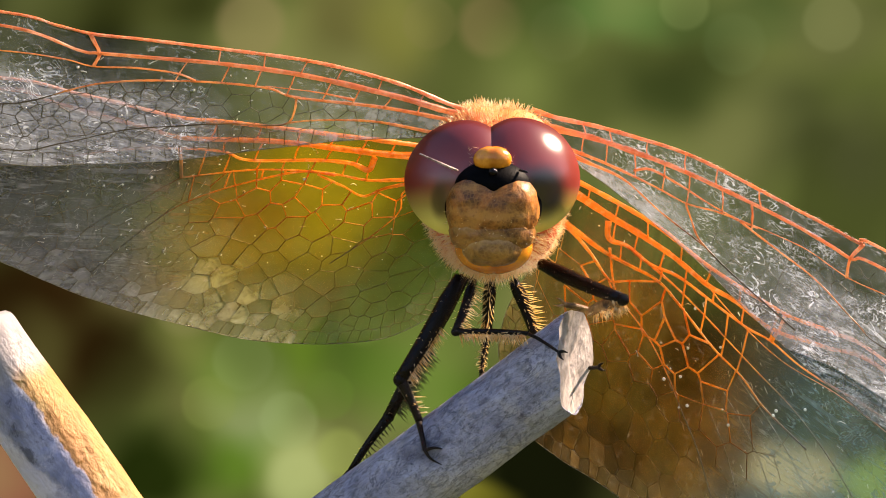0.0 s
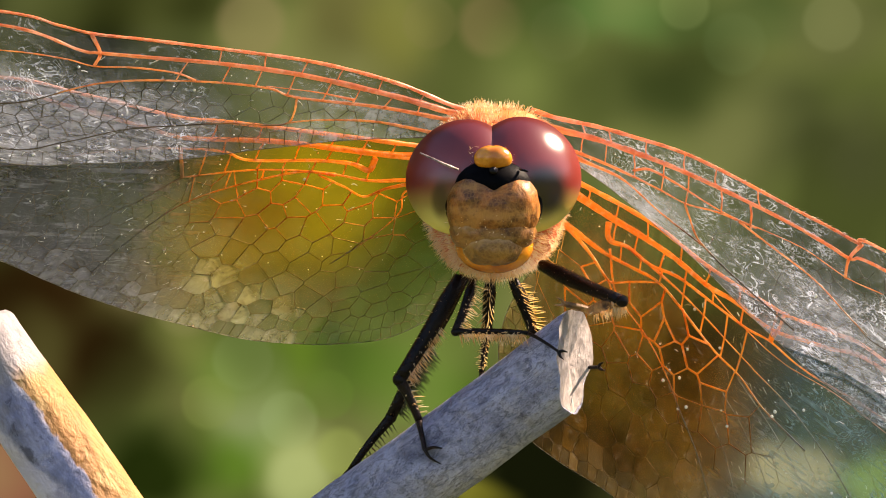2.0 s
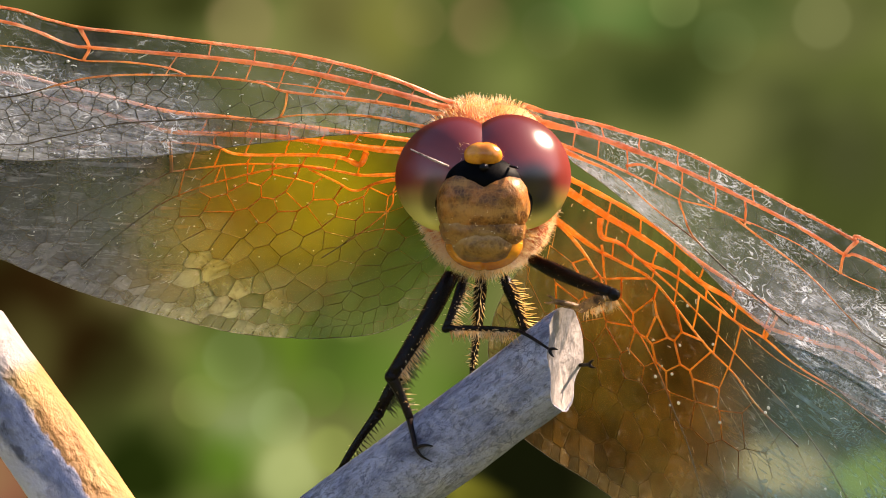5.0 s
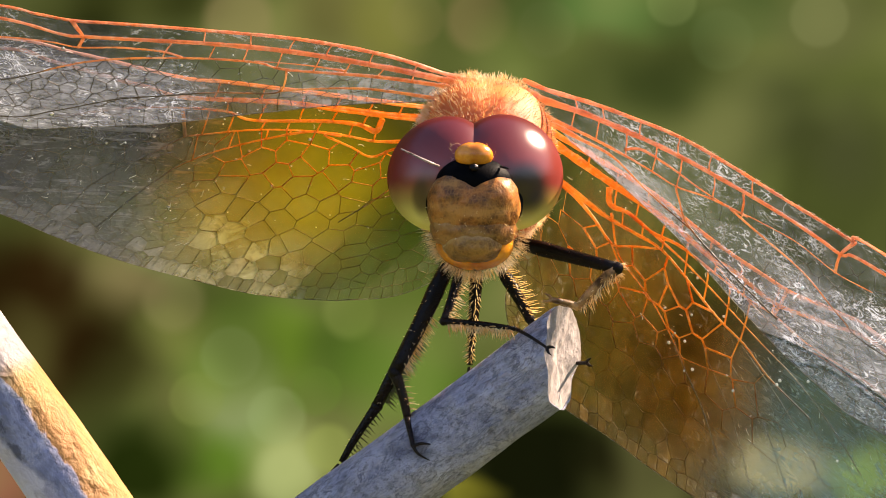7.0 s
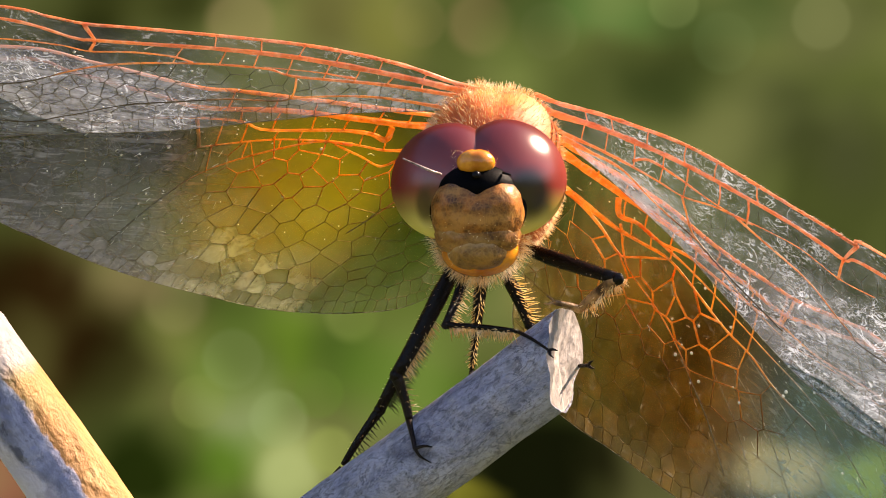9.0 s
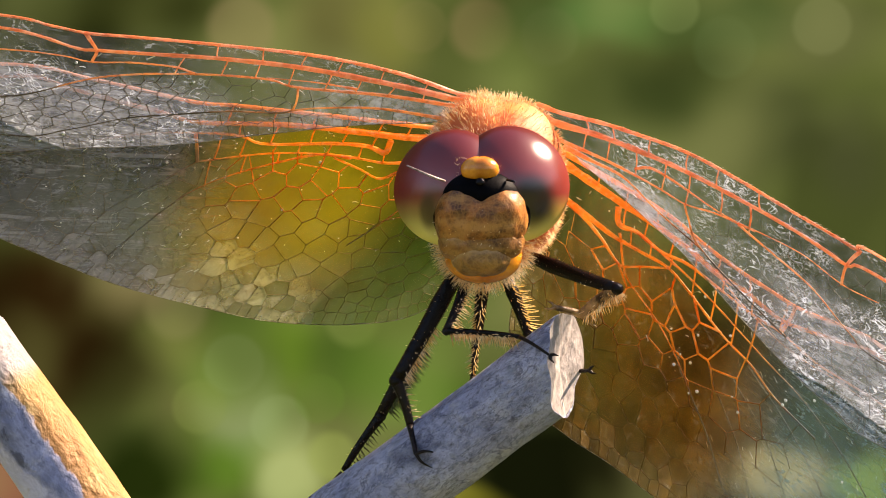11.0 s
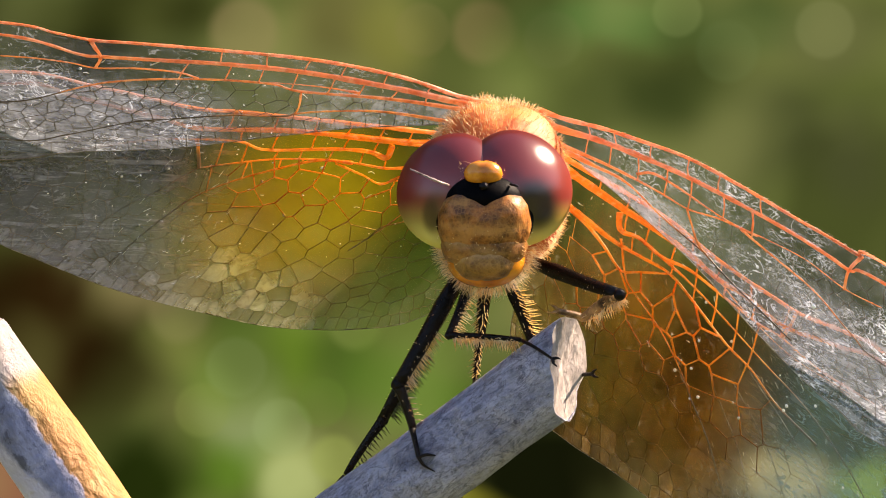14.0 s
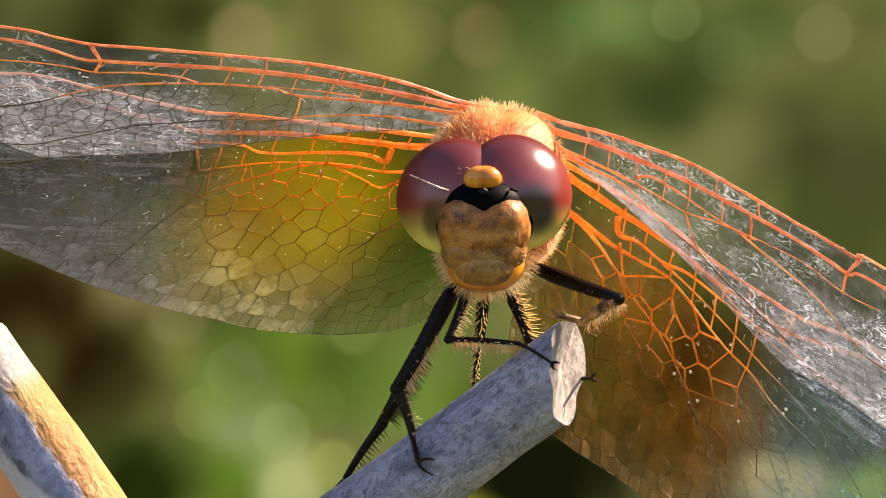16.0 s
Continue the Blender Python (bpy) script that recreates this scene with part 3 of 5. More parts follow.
# ---- ground and distance ----
def ground_material():
    m = Nodes("meadow_soil")
    p = m.coords()
    col = m.mix(m.ramp(m.noise(p, 3, 6, 0.6), 0.35, 0.65), srgb("4a3c28"), srgb("556428"))
    col = m.mix(m.ramp(m.noise(p, 60, 5, 0.6), 0.4, 0.7), col, srgb("4c5828"))
    return m.done(m.surface(Base_Color=col, Roughness=0.95, Normal=m.bump(m.noise(p, 120, 5), 0.6, 0.01)))


def sky_screen_material():
    m = Nodes("sky_screen_leaves")
    p = m.coords()
    leaf = m.voronoi(p, 18)
    col = m.mix(m.ramp(m.noise(p, 2, 5, 0.6), 0.35, 0.65), srgb("2c3a16"), srgb("566428"))
    col = m.mix(m.ramp(leaf, 0.2, 0.6, 0.0, 0.6), col, srgb("1c240e"))
    return m.done(m.surface(Base_Color=col, Roughness=0.8, Normal=m.bump(leaf, 0.8, 0.03)))


def setting():
    g = new("ground", bpy.data.meshes.new("ground"))
    g.data.from_pydata([(-400, -400, 0), (400, -400, 0), (400, 400, 0), (-400, 400, 0)], [], [(0, 1, 2, 3)])
    g.data.materials.append(ground_material())
    tagged(g, "green and brown meadow ground", "ground", kind="structure")
    verts, faces, n = [], [], 24
    for i in range(n + 1):
        a = -0.95 + 1.9 * i / n
        for z in (-0.402, -0.2, 0.0, 0.3, 0.9, 1.8):
            verts.append((math.sin(a) * 4.0, 1.5 - 4.0 * (1 - math.cos(a)) * 0.25, z))
    for i in range(n):
        for j in range(5):
            k = i * 6 + j
            faces.append((k, k + 6, k + 7, k + 1))
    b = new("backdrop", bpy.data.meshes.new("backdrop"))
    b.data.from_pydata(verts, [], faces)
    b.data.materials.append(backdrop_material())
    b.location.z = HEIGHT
    tagged(b, "glowing backdrop painted as a green meadow out of focus", "meadow", kind="structure")
    # added unseen hedge beside and behind the camera, to darken low sky and reflections
    verts, faces, n = [], [], 90
    for i in range(n + 1):
        a = 0.75 + (2 * math.pi - 1.5) * i / n
        for j, z in enumerate((-0.02, 0.3, 0.6, 0.85, 1.05, 1.2)):
            r = 7.0 + 0.5 * noise.noise(Vector((a * 4, z, 0))) + 0.25 * j * j / 5
            verts.append((math.sin(a) * r, math.cos(a) * r, z * (1 + 0.25 * noise.noise(Vector((a * 7, 3, 0))))))
    for i in range(n):
        for j in range(5):
            k = i * 6 + j
            faces.append((k, k + 6, k + 7, k + 1))
    e = new("hedge", bpy.data.meshes.new("hedge"))
    e.data.from_pydata(verts, [], faces)
    e.data.materials.append(sky_screen_material())
    tagged(e, "added unseen dark green hedge that screens low sky light", "hedge", kind="structure")


# ---- the dead stem ----
def rough_branch(start, way, length, r0, r1, seed, ragged, slope, rounded):
    """A branch from its broken end back along way; local z runs along it."""
    verts, faces, seg, rings = [], [], 48, 60
    at = Matrix.Translation(Vector(start)) @ Vector(way).to_track_quat("Z", "X").to_matrix().to_4x4()
    slope = at.to_3x3().transposed() @ Vector(slope)
    lip, notch = (at.to_3x3().transposed() @ Vector(v) for v in ((0.62, 0.1, -0.75), (0.93, 0.2, 0.05)))
    lip.z = notch.z = 0
    crest = at.to_3x3().transposed() @ Vector((-0.5, 0.0, 0.85))
    lip.normalize()
    notch.normalize()
    for i in range(rings + 1):
        t = i / rings
        z = length * t ** 1.25
        for k in range(seg):
            a = 2 * math.pi * k / seg
            n = Vector((math.cos(a), math.sin(a), 0))
            r = r0 + (r1 - r0) * t
            q = Vector((n.x * 1.1 + seed, n.y * 1.1, z * 0.28))
            r *= 1 + 0.05 * noise.noise(q) + 0.018 * noise.noise(q * 4.3)
            zz = z
            if i < 4:
                rag = ragged * (0.6 * math.sin(a * 2 + seed) + noise.noise(Vector((n.x * 2.2, n.y * 2.2, seed))))
                zz += rag * (1 - i / 4)
                if not rounded:
                    r *= 1 + (1 - i / 4) * (0.10 * max(0.0, n.dot(lip) - 0.86) / 0.14 - 0.16 * max(0.0, n.dot(notch) - 0.93) / 0.07)
                r *= ((0.95, 0.99, 1.0, 1.0), (0.72, 0.90, 0.97, 1.0))[rounded][i]
            if not rounded:
                r *= 1 + 0.05 * max(0.0, 1 - i / 11) * max(0.0, n.dot(crest)) ** 2
            zz += max(0.0, 1 - i / 8) * r * slope.dot(n)
            verts.append(Vector((n.x * r, n.y * r, zz)))
    for i in range(rings):
        for k in range(seg):
            a, b = i * seg + k, i * seg + (k + 1) % seg
            faces.append((a, b, b + seg, a + seg))
    return verts, faces, seg, at


def broken_end(verts, seg, depth):
    """The torn face that closes the first ring of a branch."""
    out, faces, rings = [], [], 7
    ring = [Vector(v) for v in verts[:seg]]
    c = sum(ring, Vector()) / seg
    for j in range(rings):
        f = 1 - j / rings
        for k in range(seg):
            q = c + (ring[k] - c) * f
            q.z += depth * (1 - f) + 0.09 * noise.noise(Vector((q.x * 1.6, q.y * 4.5, 3.0))) * min(1, j)
            out.append(q)
    out.append(c + Vector((0, 0, depth)))
    for j in range(rings - 1):
        for k in range(seg):
            a, b = j * seg + k, j * seg + (k + 1) % seg
            faces.append((b, a, a + seg, b + seg))
    n = (rings - 1) * seg
    for k in range(seg):
        faces.append((n + (k + 1) % seg, n + k, len(out) - 1))
    return out, faces


def dead_stem(tip, way, length, r0, r1, seed, ragged, foot, striped, label):
    """A broken stem: the leaning upper piece and the stalk that carries it from the ground."""
    stem = new("dead_stem")
    foot = Vector(foot)
    stem.location = (foot.x * U, foot.y * U, 0)
    tagged(stem, label, "plant stem")
    tip, way = Vector(tip), Vector(way).normalized()
    v, f, seg, at = rough_branch(tip - foot, way, length, r0, r1, seed, ragged, (0, 0, 0) if striped else (0.37, -0.33, -0.52), striped)
    mat = bark_material("strip_bark", tuple(at.to_3x3().transposed() @ Vector((0.80, -0.2, 0.55)))) if striped else BARK
    at.translation *= U
    b = part("branch", (v, f), mat, stem, at=at)
    part("broken_tip", broken_end(v, seg, 0.2), WOOD if not striped else BARK, b, "pale torn wood at the broken tip")
    end = tip + way * (length - 0.4) - foot
    line = [end - way * 1.5, end, end + way * 12 + Vector((0, 0, -12)), Vector((end.x * 0.7, end.y, 250)), Vector((end.x * 0.2, 0, 100)), Vector((0, 0, -4))]
    pts = smooth_line(line, 10)
    part("stalk", tube(pts, taper(line, [r1 * 0.9, r1, r1 * 1.1, r1 * 1.3, r1 * 1.6, r1 * 2], 10), 20), BARK, stem)


# ---- wings: span and chord in millimetres from the root ----
LEFT_FOREWING = {
    "costa": [(-1.13, -0.01), (0.07, -0.14), (2.37, -0.57), (5.31, -0.78), (8.36, -0.63), (11.26, -0.44), (12.58, -0.34), (13.74, -0.41), (15.49, -0.51), (22.00, 0.01), (24.70, 1.28), (25.50, 3.20)],
    "radius": [(-1.28, 0.25), (-0.08, 0.17), (2.17, -0.09), (5.49, -0.24), (8.18, -0.14), (10.01, 0.05), (12.20, 0.34), (12.82, 0.37), (15.38, -0.08), (21.45, 0.75), (24.90, 1.60)],
    "media": [(-1.24, 0.56), (-0.04, 0.55), (2.33, 0.52), (5.42, 0.74), (6.58, 0.57), (9.00, 0.82), (11.80, 1.43), (14.64, 2.90), (19.34, 2.97)],
    "sector": [(3.51, 0.41), (4.86, 0.36), (6.60, 0.50)],
    "branch": [(8.92, 0.77), (9.64, 0.62), (10.92, 0.69), (12.22, 0.90), (13.23, 0.82), (15.13, 0.91), (19.56, 1.48)],
}
LEFT_FOREWING.update({
    "triangle": [(5.42, 0.74), (5.32, 1.31), (5.37, 1.77), (5.85, 2.00), (7.36, 2.23), (8.98, 2.66)],
    "cubitus": [(-1.08, 1.17), (0.12, 1.16), (2.49, 1.13), (4.43, 1.45), (5.37, 1.77)],
    "nodus": [(12.66, -0.32), (12.19, 0.34), (12.22, 0.90)],
    "fold": [(8.98, 2.66), (10.54, 3.15), (12.32, 4.13), (14.16, 4.80), (19.12, 4.40)],
    "trail": [(-0.34, 1.22), (2.57, 1.96), (5.51, 2.94), (8.50, 4.13), (11.35, 4.91), (14.01, 5.42), (20.90, 4.90), (24.70, 4.80), (25.50, 3.20)],
})
LEFT_HINDWING = {
    "costa": [(-1.26, -0.08), (0.04, -0.11), (2.88, -0.22), (6.52, -0.33), (9.71, -0.41), (11.66, -0.43), (15.11, -0.94), (18.12, -1.36), (23.34, -0.43), (25.29, 1.57), (26.16, 3.92)],
    "radius": [(-1.16, 0.19), (0.15, 0.23), (2.38, 0.37), (4.86, 0.28), (7.71, 0.20), (11.07, 0.39), (12.77, 0.04), (15.97, -0.52), (17.99, -0.84), (22.89, 0.48), (25.51, 1.96)],
    "media": [(3.20, 0.58), (3.31, 1.10), (4.13, 0.90), (5.57, 0.89), (8.29, 1.09), (9.38, 0.85), (11.03, 0.85), (13.09, 1.05), (15.39, 1.57), (17.23, 2.09), (20.83, 2.55)],
    "cubitus": [(-1.08, 1.17), (0.23, 1.22), (1.69, 1.40), (3.14, 1.54), (4.41, 1.41), (5.77, 1.33), (8.15, 1.48), (10.68, 2.03)],
    "sector": [(4.67, 1.40), (6.09, 1.38), (7.76, 1.92), (9.92, 2.89), (11.11, 3.99), (12.31, 5.77), (13.13, 7.41)],
}
LEFT_HINDWING.update({
    "anal": [(-0.07, 1.46), (1.24, 1.55), (2.26, 1.85), (3.07, 2.29), (4.09, 1.91), (5.36, 1.46)],
    "anal_loop": [(0.05, 1.66), (1.36, 1.92), (1.23, 2.77), (1.55, 3.54), (2.29, 4.52), (3.24, 5.62)],
    "plate": [(11.07, 0.86), (10.68, 2.03)],
    "ray": [(10.68, 2.03), (11.85, 3.01), (13.53, 4.53), (14.43, 6.93)],
    "trail": [(-0.38, 0.84), (-1.68, 3.56), (-2.67, 6.17), (-2.83, 8.07), (-1.23, 9.48), (1.02, 9.91), (3.10, 9.94), (5.44, 9.74), (8.08, 9.12), (10.61, 8.46), (12.59, 7.80), (14.30, 7.06), (16.21, 6.20), (19.40, 4.90), (24.40, 4.60), (26.16, 3.92)],
})
RIGHT_FOREWING = {
    "costa": [(-1.20, -0.03), (-0.00, -0.17), (1.92, -0.63), (3.64, -0.88), (5.53, -1.07), (7.58, -1.04), (9.75, -0.91), (11.42, -0.82), (12.34, -0.74), (13.17, -0.88), (21.18, -0.21), (24.70, 1.28), (25.50, 3.20)],
    "radius": [(-1.20, 0.35), (0.00, 0.26), (1.68, -0.03), (3.67, -0.26), (5.57, -0.40), (7.63, -0.39), (9.82, -0.29), (11.30, -0.10), (12.03, 0.01), (13.27, -0.15), (20.61, 0.71), (24.90, 1.60)],
    "media": [(-0.79, 0.85), (0.41, 0.81), (1.96, 0.69), (3.46, 0.66), (4.69, 0.69), (5.76, 0.75), (7.02, 0.52), (8.58, 0.44)],
    "sector": [(3.50, 0.43), (4.18, 0.15), (5.37, 0.21), (6.67, 0.38), (7.69, 0.44), (9.13, 0.38), (10.52, 0.39), (12.01, 0.67), (13.31, 0.65)],
}
RIGHT_FOREWING.update({
    "branch": [(7.92, 0.48), (9.28, 0.86), (10.84, 1.38), (12.39, 2.20), (13.63, 2.66), (18.88, 2.79)],
    "triangle": [(5.71, 0.77), (5.84, 1.23), (6.08, 1.77), (6.51, 2.12), (7.88, 2.79), (10.21, 3.62)],
    "nodus": [(12.44, -0.74), (11.99, 0.02), (11.97, 0.68)],
    "cubitus": [(0.25, 1.02), (1.45, 1.01), (2.98, 0.99), (4.49, 1.60), (6.51, 2.12)],
    "trail": [(1.07, 1.38), (2.50, 1.68), (4.27, 2.17), (5.76, 2.68), (7.47, 3.43), (9.02, 4.11), (10.76, 4.77), (12.32, 5.16), (14.00, 5.47), (20.90, 4.93), (24.70, 4.80), (25.50, 3.20)],
})
RIGHT_HINDWING = {
    "costa": [(-1.21, -0.39), (0.03, -0.43), (1.60, -0.59), (3.27, -0.71), (4.92, -0.72), (6.59, -0.51), (8.16, -0.46), (9.40, -0.50), (10.60, -0.57), (12.36, -0.96), (14.31, -1.07), (21.16, -0.27), (24.01, 1.49), (24.84, 3.73)],
    "radius": [(-0.92, 0.07), (0.32, 0.07), (2.37, 0.07), (3.78, 0.02), (5.43, 0.04), (7.09, 0.23), (8.36, 0.17), (10.15, 0.27), (12.13, -0.28), (14.42, -0.79), (20.67, 0.46), (24.22, 1.86)],
    "media": [(2.29, 0.26), (2.55, 0.87), (3.41, 0.68), (4.56, 0.79), (5.87, 0.57), (7.49, 0.67), (9.07, 0.77), (10.17, 0.69), (11.82, 0.90), (14.98, 0.78), (19.16, 1.51)],
    "sector": [(3.41, 0.68), (4.86, 0.86), (6.01, 1.06), (7.77, 1.54), (9.75, 2.07), (11.66, 2.58), (13.68, 3.54), (14.90, 4.32)],
    "cubitus": [(-0.73, 1.41), (0.51, 1.44), (2.23, 1.53), (3.62, 1.40), (4.99, 1.27), (6.20, 1.65), (8.03, 2.35), (9.29, 2.65), (10.51, 3.21), (12.51, 3.63)],
}
RIGHT_HINDWING.update({
    "anal": [(-0.64, 1.48), (0.60, 1.58), (1.75, 1.91), (2.61, 2.35), (3.01, 2.41), (3.79, 1.95), (5.00, 1.29)],
    "anal_loop": [(2.57, 1.23), (3.04, 2.34), (3.49, 2.86), (5.13, 3.57), (6.41, 4.49), (7.36, 5.35), (8.50, 6.32), (9.75, 7.71)],
    "plate": [(10.41, -0.55), (10.18, 0.65)],
    "ray": [(6.94, 0.19), (8.53, 0.68), (10.69, 1.15), (13.05, 1.02), (15.13, 1.22), (19.23, 1.85)],
    "trail": [(0.13, 2.07), (-1.00, 4.17), (-1.65, 6.58), (-1.24, 8.71), (0.38, 10.38), (2.54, 10.54), (4.79, 10.26), (7.70, 10.07), (11.14, 9.50), (14.16, 8.48), (17.16, 6.89), (21.77, 6.03), (24.01, 5.59), (24.84, 3.73)],
})


def camber(s, c):
    """Height of the wing skin over its plane."""
    return 0.22 * math.sin(max(0.0, min(c, 8.0)) / 8.0 * math.pi) + 0.07 * math.cos(c * 4.2) * math.exp(-max(c, 0.0) / 1.6)


def lift(line, up=0.0):
    return [Vector((q[0], q[1], camber(q[0], q[1]) + up)) for q in line]


def line_at(line, s):
    """Chord of a vein at span s, or None outside it."""
    xs = np.maximum.accumulate([q[0] for q in line])
    if s < xs[0] or s > xs[-1]:
        return None
    return float(np.interp(s, xs, [q[1] for q in line]))


def cell_edges(points, inside, cells):
    """Borders of the cells round the points (nearest-point cells), kept where inside; whole cells go into cells."""
    edges = set()
    arr = np.array(points)
    for i, p in enumerate(arr):
        d = ((arr - p) ** 2).sum(1)
        near = np.argsort(d)[1:19]
        poly = [(p[0] + a, p[1] + b) for a, b in ((-1.4, -1.4), (1.4, -1.4), (1.4, 1.4), (-1.4, 1.4))]
        for j in near:
            q = arr[j]
            mx, my, dx, dy = (p[0] + q[0]) / 2, (p[1] + q[1]) / 2, q[0] - p[0], q[1] - p[1]
            out = []
            for k in range(len(poly)):
                a, b = poly[k], poly[(k + 1) % len(poly)]
                fa, fb = (a[0] - mx) * dx + (a[1] - my) * dy, (b[0] - mx) * dx + (b[1] - my) * dy
                if fa <= 0:
                    out.append(a)
                if fa * fb < 0:
                    t = fa / (fa - fb)
                    out.append((a[0] + (b[0] - a[0]) * t, a[1] + (b[1] - a[1]) * t))
            poly = out
            if len(poly) < 3:
                break
        if len(poly) > 2 and inside(*p):
            whole = []
            for q in poly:
                lo, hi = (1.0, 1.0) if inside(*q) else (0.0, 1.0)
                for _ in range(6):
                    mid = (lo + hi) / 2
                    lo, hi = (mid, hi) if inside(p[0] + (q[0] - p[0]) * mid, p[1] + (q[1] - p[1]) * mid) else (lo, mid)
                whole.append((p[0] + (q[0] - p[0]) * lo, p[1] + (q[1] - p[1]) * lo))
            cells.append(whole)
        for k in range(len(poly)):
            a, b = poly[k], poly[(k + 1) % len(poly)]
            a, b = (round(a[0], 3), round(a[1], 3)), (round(b[0], 3), round(b[1], 3))
            if a == b:
                continue
            ina, inb = inside(*a), inside(*b)
            if not ina and not inb:
                continue
            if ina != inb:
                p0, p1 = (a, b) if ina else (b, a)
                lo, hi = 0.0, 1.0
                for _ in range(8):
                    mid = (lo + hi) / 2
                    if inside(p0[0] + (p1[0] - p0[0]) * mid, p0[1] + (p1[1] - p0[1]) * mid):
                        lo = mid
                    else:
                        hi = mid
                a, b = p0, (round(p0[0] + (p1[0] - p0[0]) * lo, 3), round(p0[1] + (p1[1] - p0[1]) * lo, 3))
                if a == b:
                    continue
            edges.add((min(a, b), max(a, b)))
    return sorted(edges)


def wing(name, spec, hind, parent, label, seed):
    rnd = random.Random(seed)
    lines = {k: smooth_line([(a, b, 0) for a, b in v], 12) for k, v in spec.items()}
    lead, trail = lines["costa"], lines["trail"]
    # skin
    n, rows = 72, 14
    def even(line):
        d = [0.0]
        for a, b in zip(line, line[1:]):
            d.append(d[-1] + (b - a).length)
        u = np.linspace(0, d[-1], n)
        return [Vector((float(np.interp(x, d, [q.x for q in line])), float(np.interp(x, d, [q.y for q in line])), 0)) for x in u]
    a, b = even(lead), even(trail)
    verts, faces = [], []
    for i in range(n):
        for j in range(rows + 1):
            q = a[i].lerp(b[i], j / rows)
            verts.append(Vector((q.x, q.y, camber(q.x, q.y))))
    w = rows + 1
    for i in range(n - 1):
        for j in range(rows):
            k = i * w + j
            faces.append((k, k + w, k + w + 1, k + 1))
    skin = part(name, (verts, faces), (BROWN_SKIN if seed == 4 else AMBER_SKIN) if hind else CREASED_SKIN if seed == 2 else CLEAR_SKIN, parent, label)
    skin.visible_shadow = True
    vein = HIND_VEIN if hind else FORE_VEIN
    thick = {"costa": (0.090, 0.042), "radius": (0.150, 0.048), "media": (0.105, 0.028), "sector": (0.058, 0.016), "branch": (0.040, 0.022),
             "cubitus": (0.120, 0.030), "anal": (0.08, 0.04), "anal_loop": (0.05, 0.02), "triangle": (0.04, 0.03), "fold": (0.025, 0.02),
             "plate": (0.06, 0.06), "nodus": (0.07, 0.05), "ray": (0.020, 0.012), "trail": (0.012, 0.012)}
    titles = {"costa": "costa_vein", "radius": "radius_vein", "media": "media_vein", "sector": "sector_vein", "branch": "branch_vein",
              "cubitus": "cubitus_vein", "anal": "anal_vein", "anal_loop": "anal_loop_vein", "triangle": "triangle_vein", "fold": "fold_vein",
              "plate": "node_vein", "nodus": "nodus_vein", "ray": "ray_vein", "trail": "trailing_edge_vein"}
    for key, line in lines.items():
        r0, r1 = thick[key]
        if hind:
            r0, r1 = r0 * (1.35 if seed == 3 else 1.2), r1 * (1.35 if key in ("costa", "radius") else 1.1)
        pts = lift(line)
        part(titles[key], tube(pts, [(r1 + (r0 - r1) * (1 - i / (len(pts) - 1)) ** 2.8) * (1 + 0.22 * noise.noise(q * 2.1 + Vector((seed, 0, 0)))) for i, q in enumerate(pts)], 7), vein if key != "trail" else EDGE, skin)
    # rungs between the leading veins
    geo = []
    pairs = [("costa", "radius", 1.5), ("radius", "media", 1.3)]
    pairs += [("media", "cubitus", 1.1), ("cubitus", "sector", 1.1)] if hind else [("radius", "branch", 2.2)]
    for up, down, gap in pairs:
        if up not in lines or down not in lines:
            continue
        s = 1.2
        while s < (10.3 if hind else 9.6):
            c0, c1 = line_at(lines[up], s), line_at(lines[down], s + rnd.uniform(-0.08, 0.12))
            if c0 is not None and c1 is not None and 0.12 < c1 - c0 < 2.4:
                e = s + rnd.uniform(-0.12, 0.12)
                geo.append(tube(lift([(s, c0), ((s + e) / 2, (c0 + c1) / 2), (e, c1)]), 0.034 if hind else 0.026, 5, False))
            s += gap * rnd.uniform(0.8, 1.2)
    # net of cells towards the trailing edge
    def top(s):
        best = -9.0
        for key in (("cubitus", "anal", "media") if hind else ("media",)):
            c = line_at(lines[key], s)
            if c is not None:
                best = max(best, c) if key != "media" or not hind else best
        if best < -8:
            best = (line_at(lines["radius"], s) or 0) + 0.35
        return best
    border = [(q.x, q.y) for q in lead] + [(q.x, q.y) for q in reversed(trail)]
    bx = np.array(border)
    def within(s, c):
        x2, y2 = np.roll(bx[:, 0], -1), np.roll(bx[:, 1], -1)
        cut = ((bx[:, 1] > c) != (y2 > c)) & (s < (x2 - bx[:, 0]) * (c - bx[:, 1]) / (y2 - bx[:, 1] + 1e-12) + bx[:, 0])
        return bool(cut.sum() % 2)
    pts, s = [], -2.0
    col = 0
    rim = np.array([(q.x, q.y) for q in even(trail)])
    def gap_to_rim(s, c):
        return float(np.sqrt(((rim - (s, c)) ** 2).sum(1).min()))
    run = 0.0
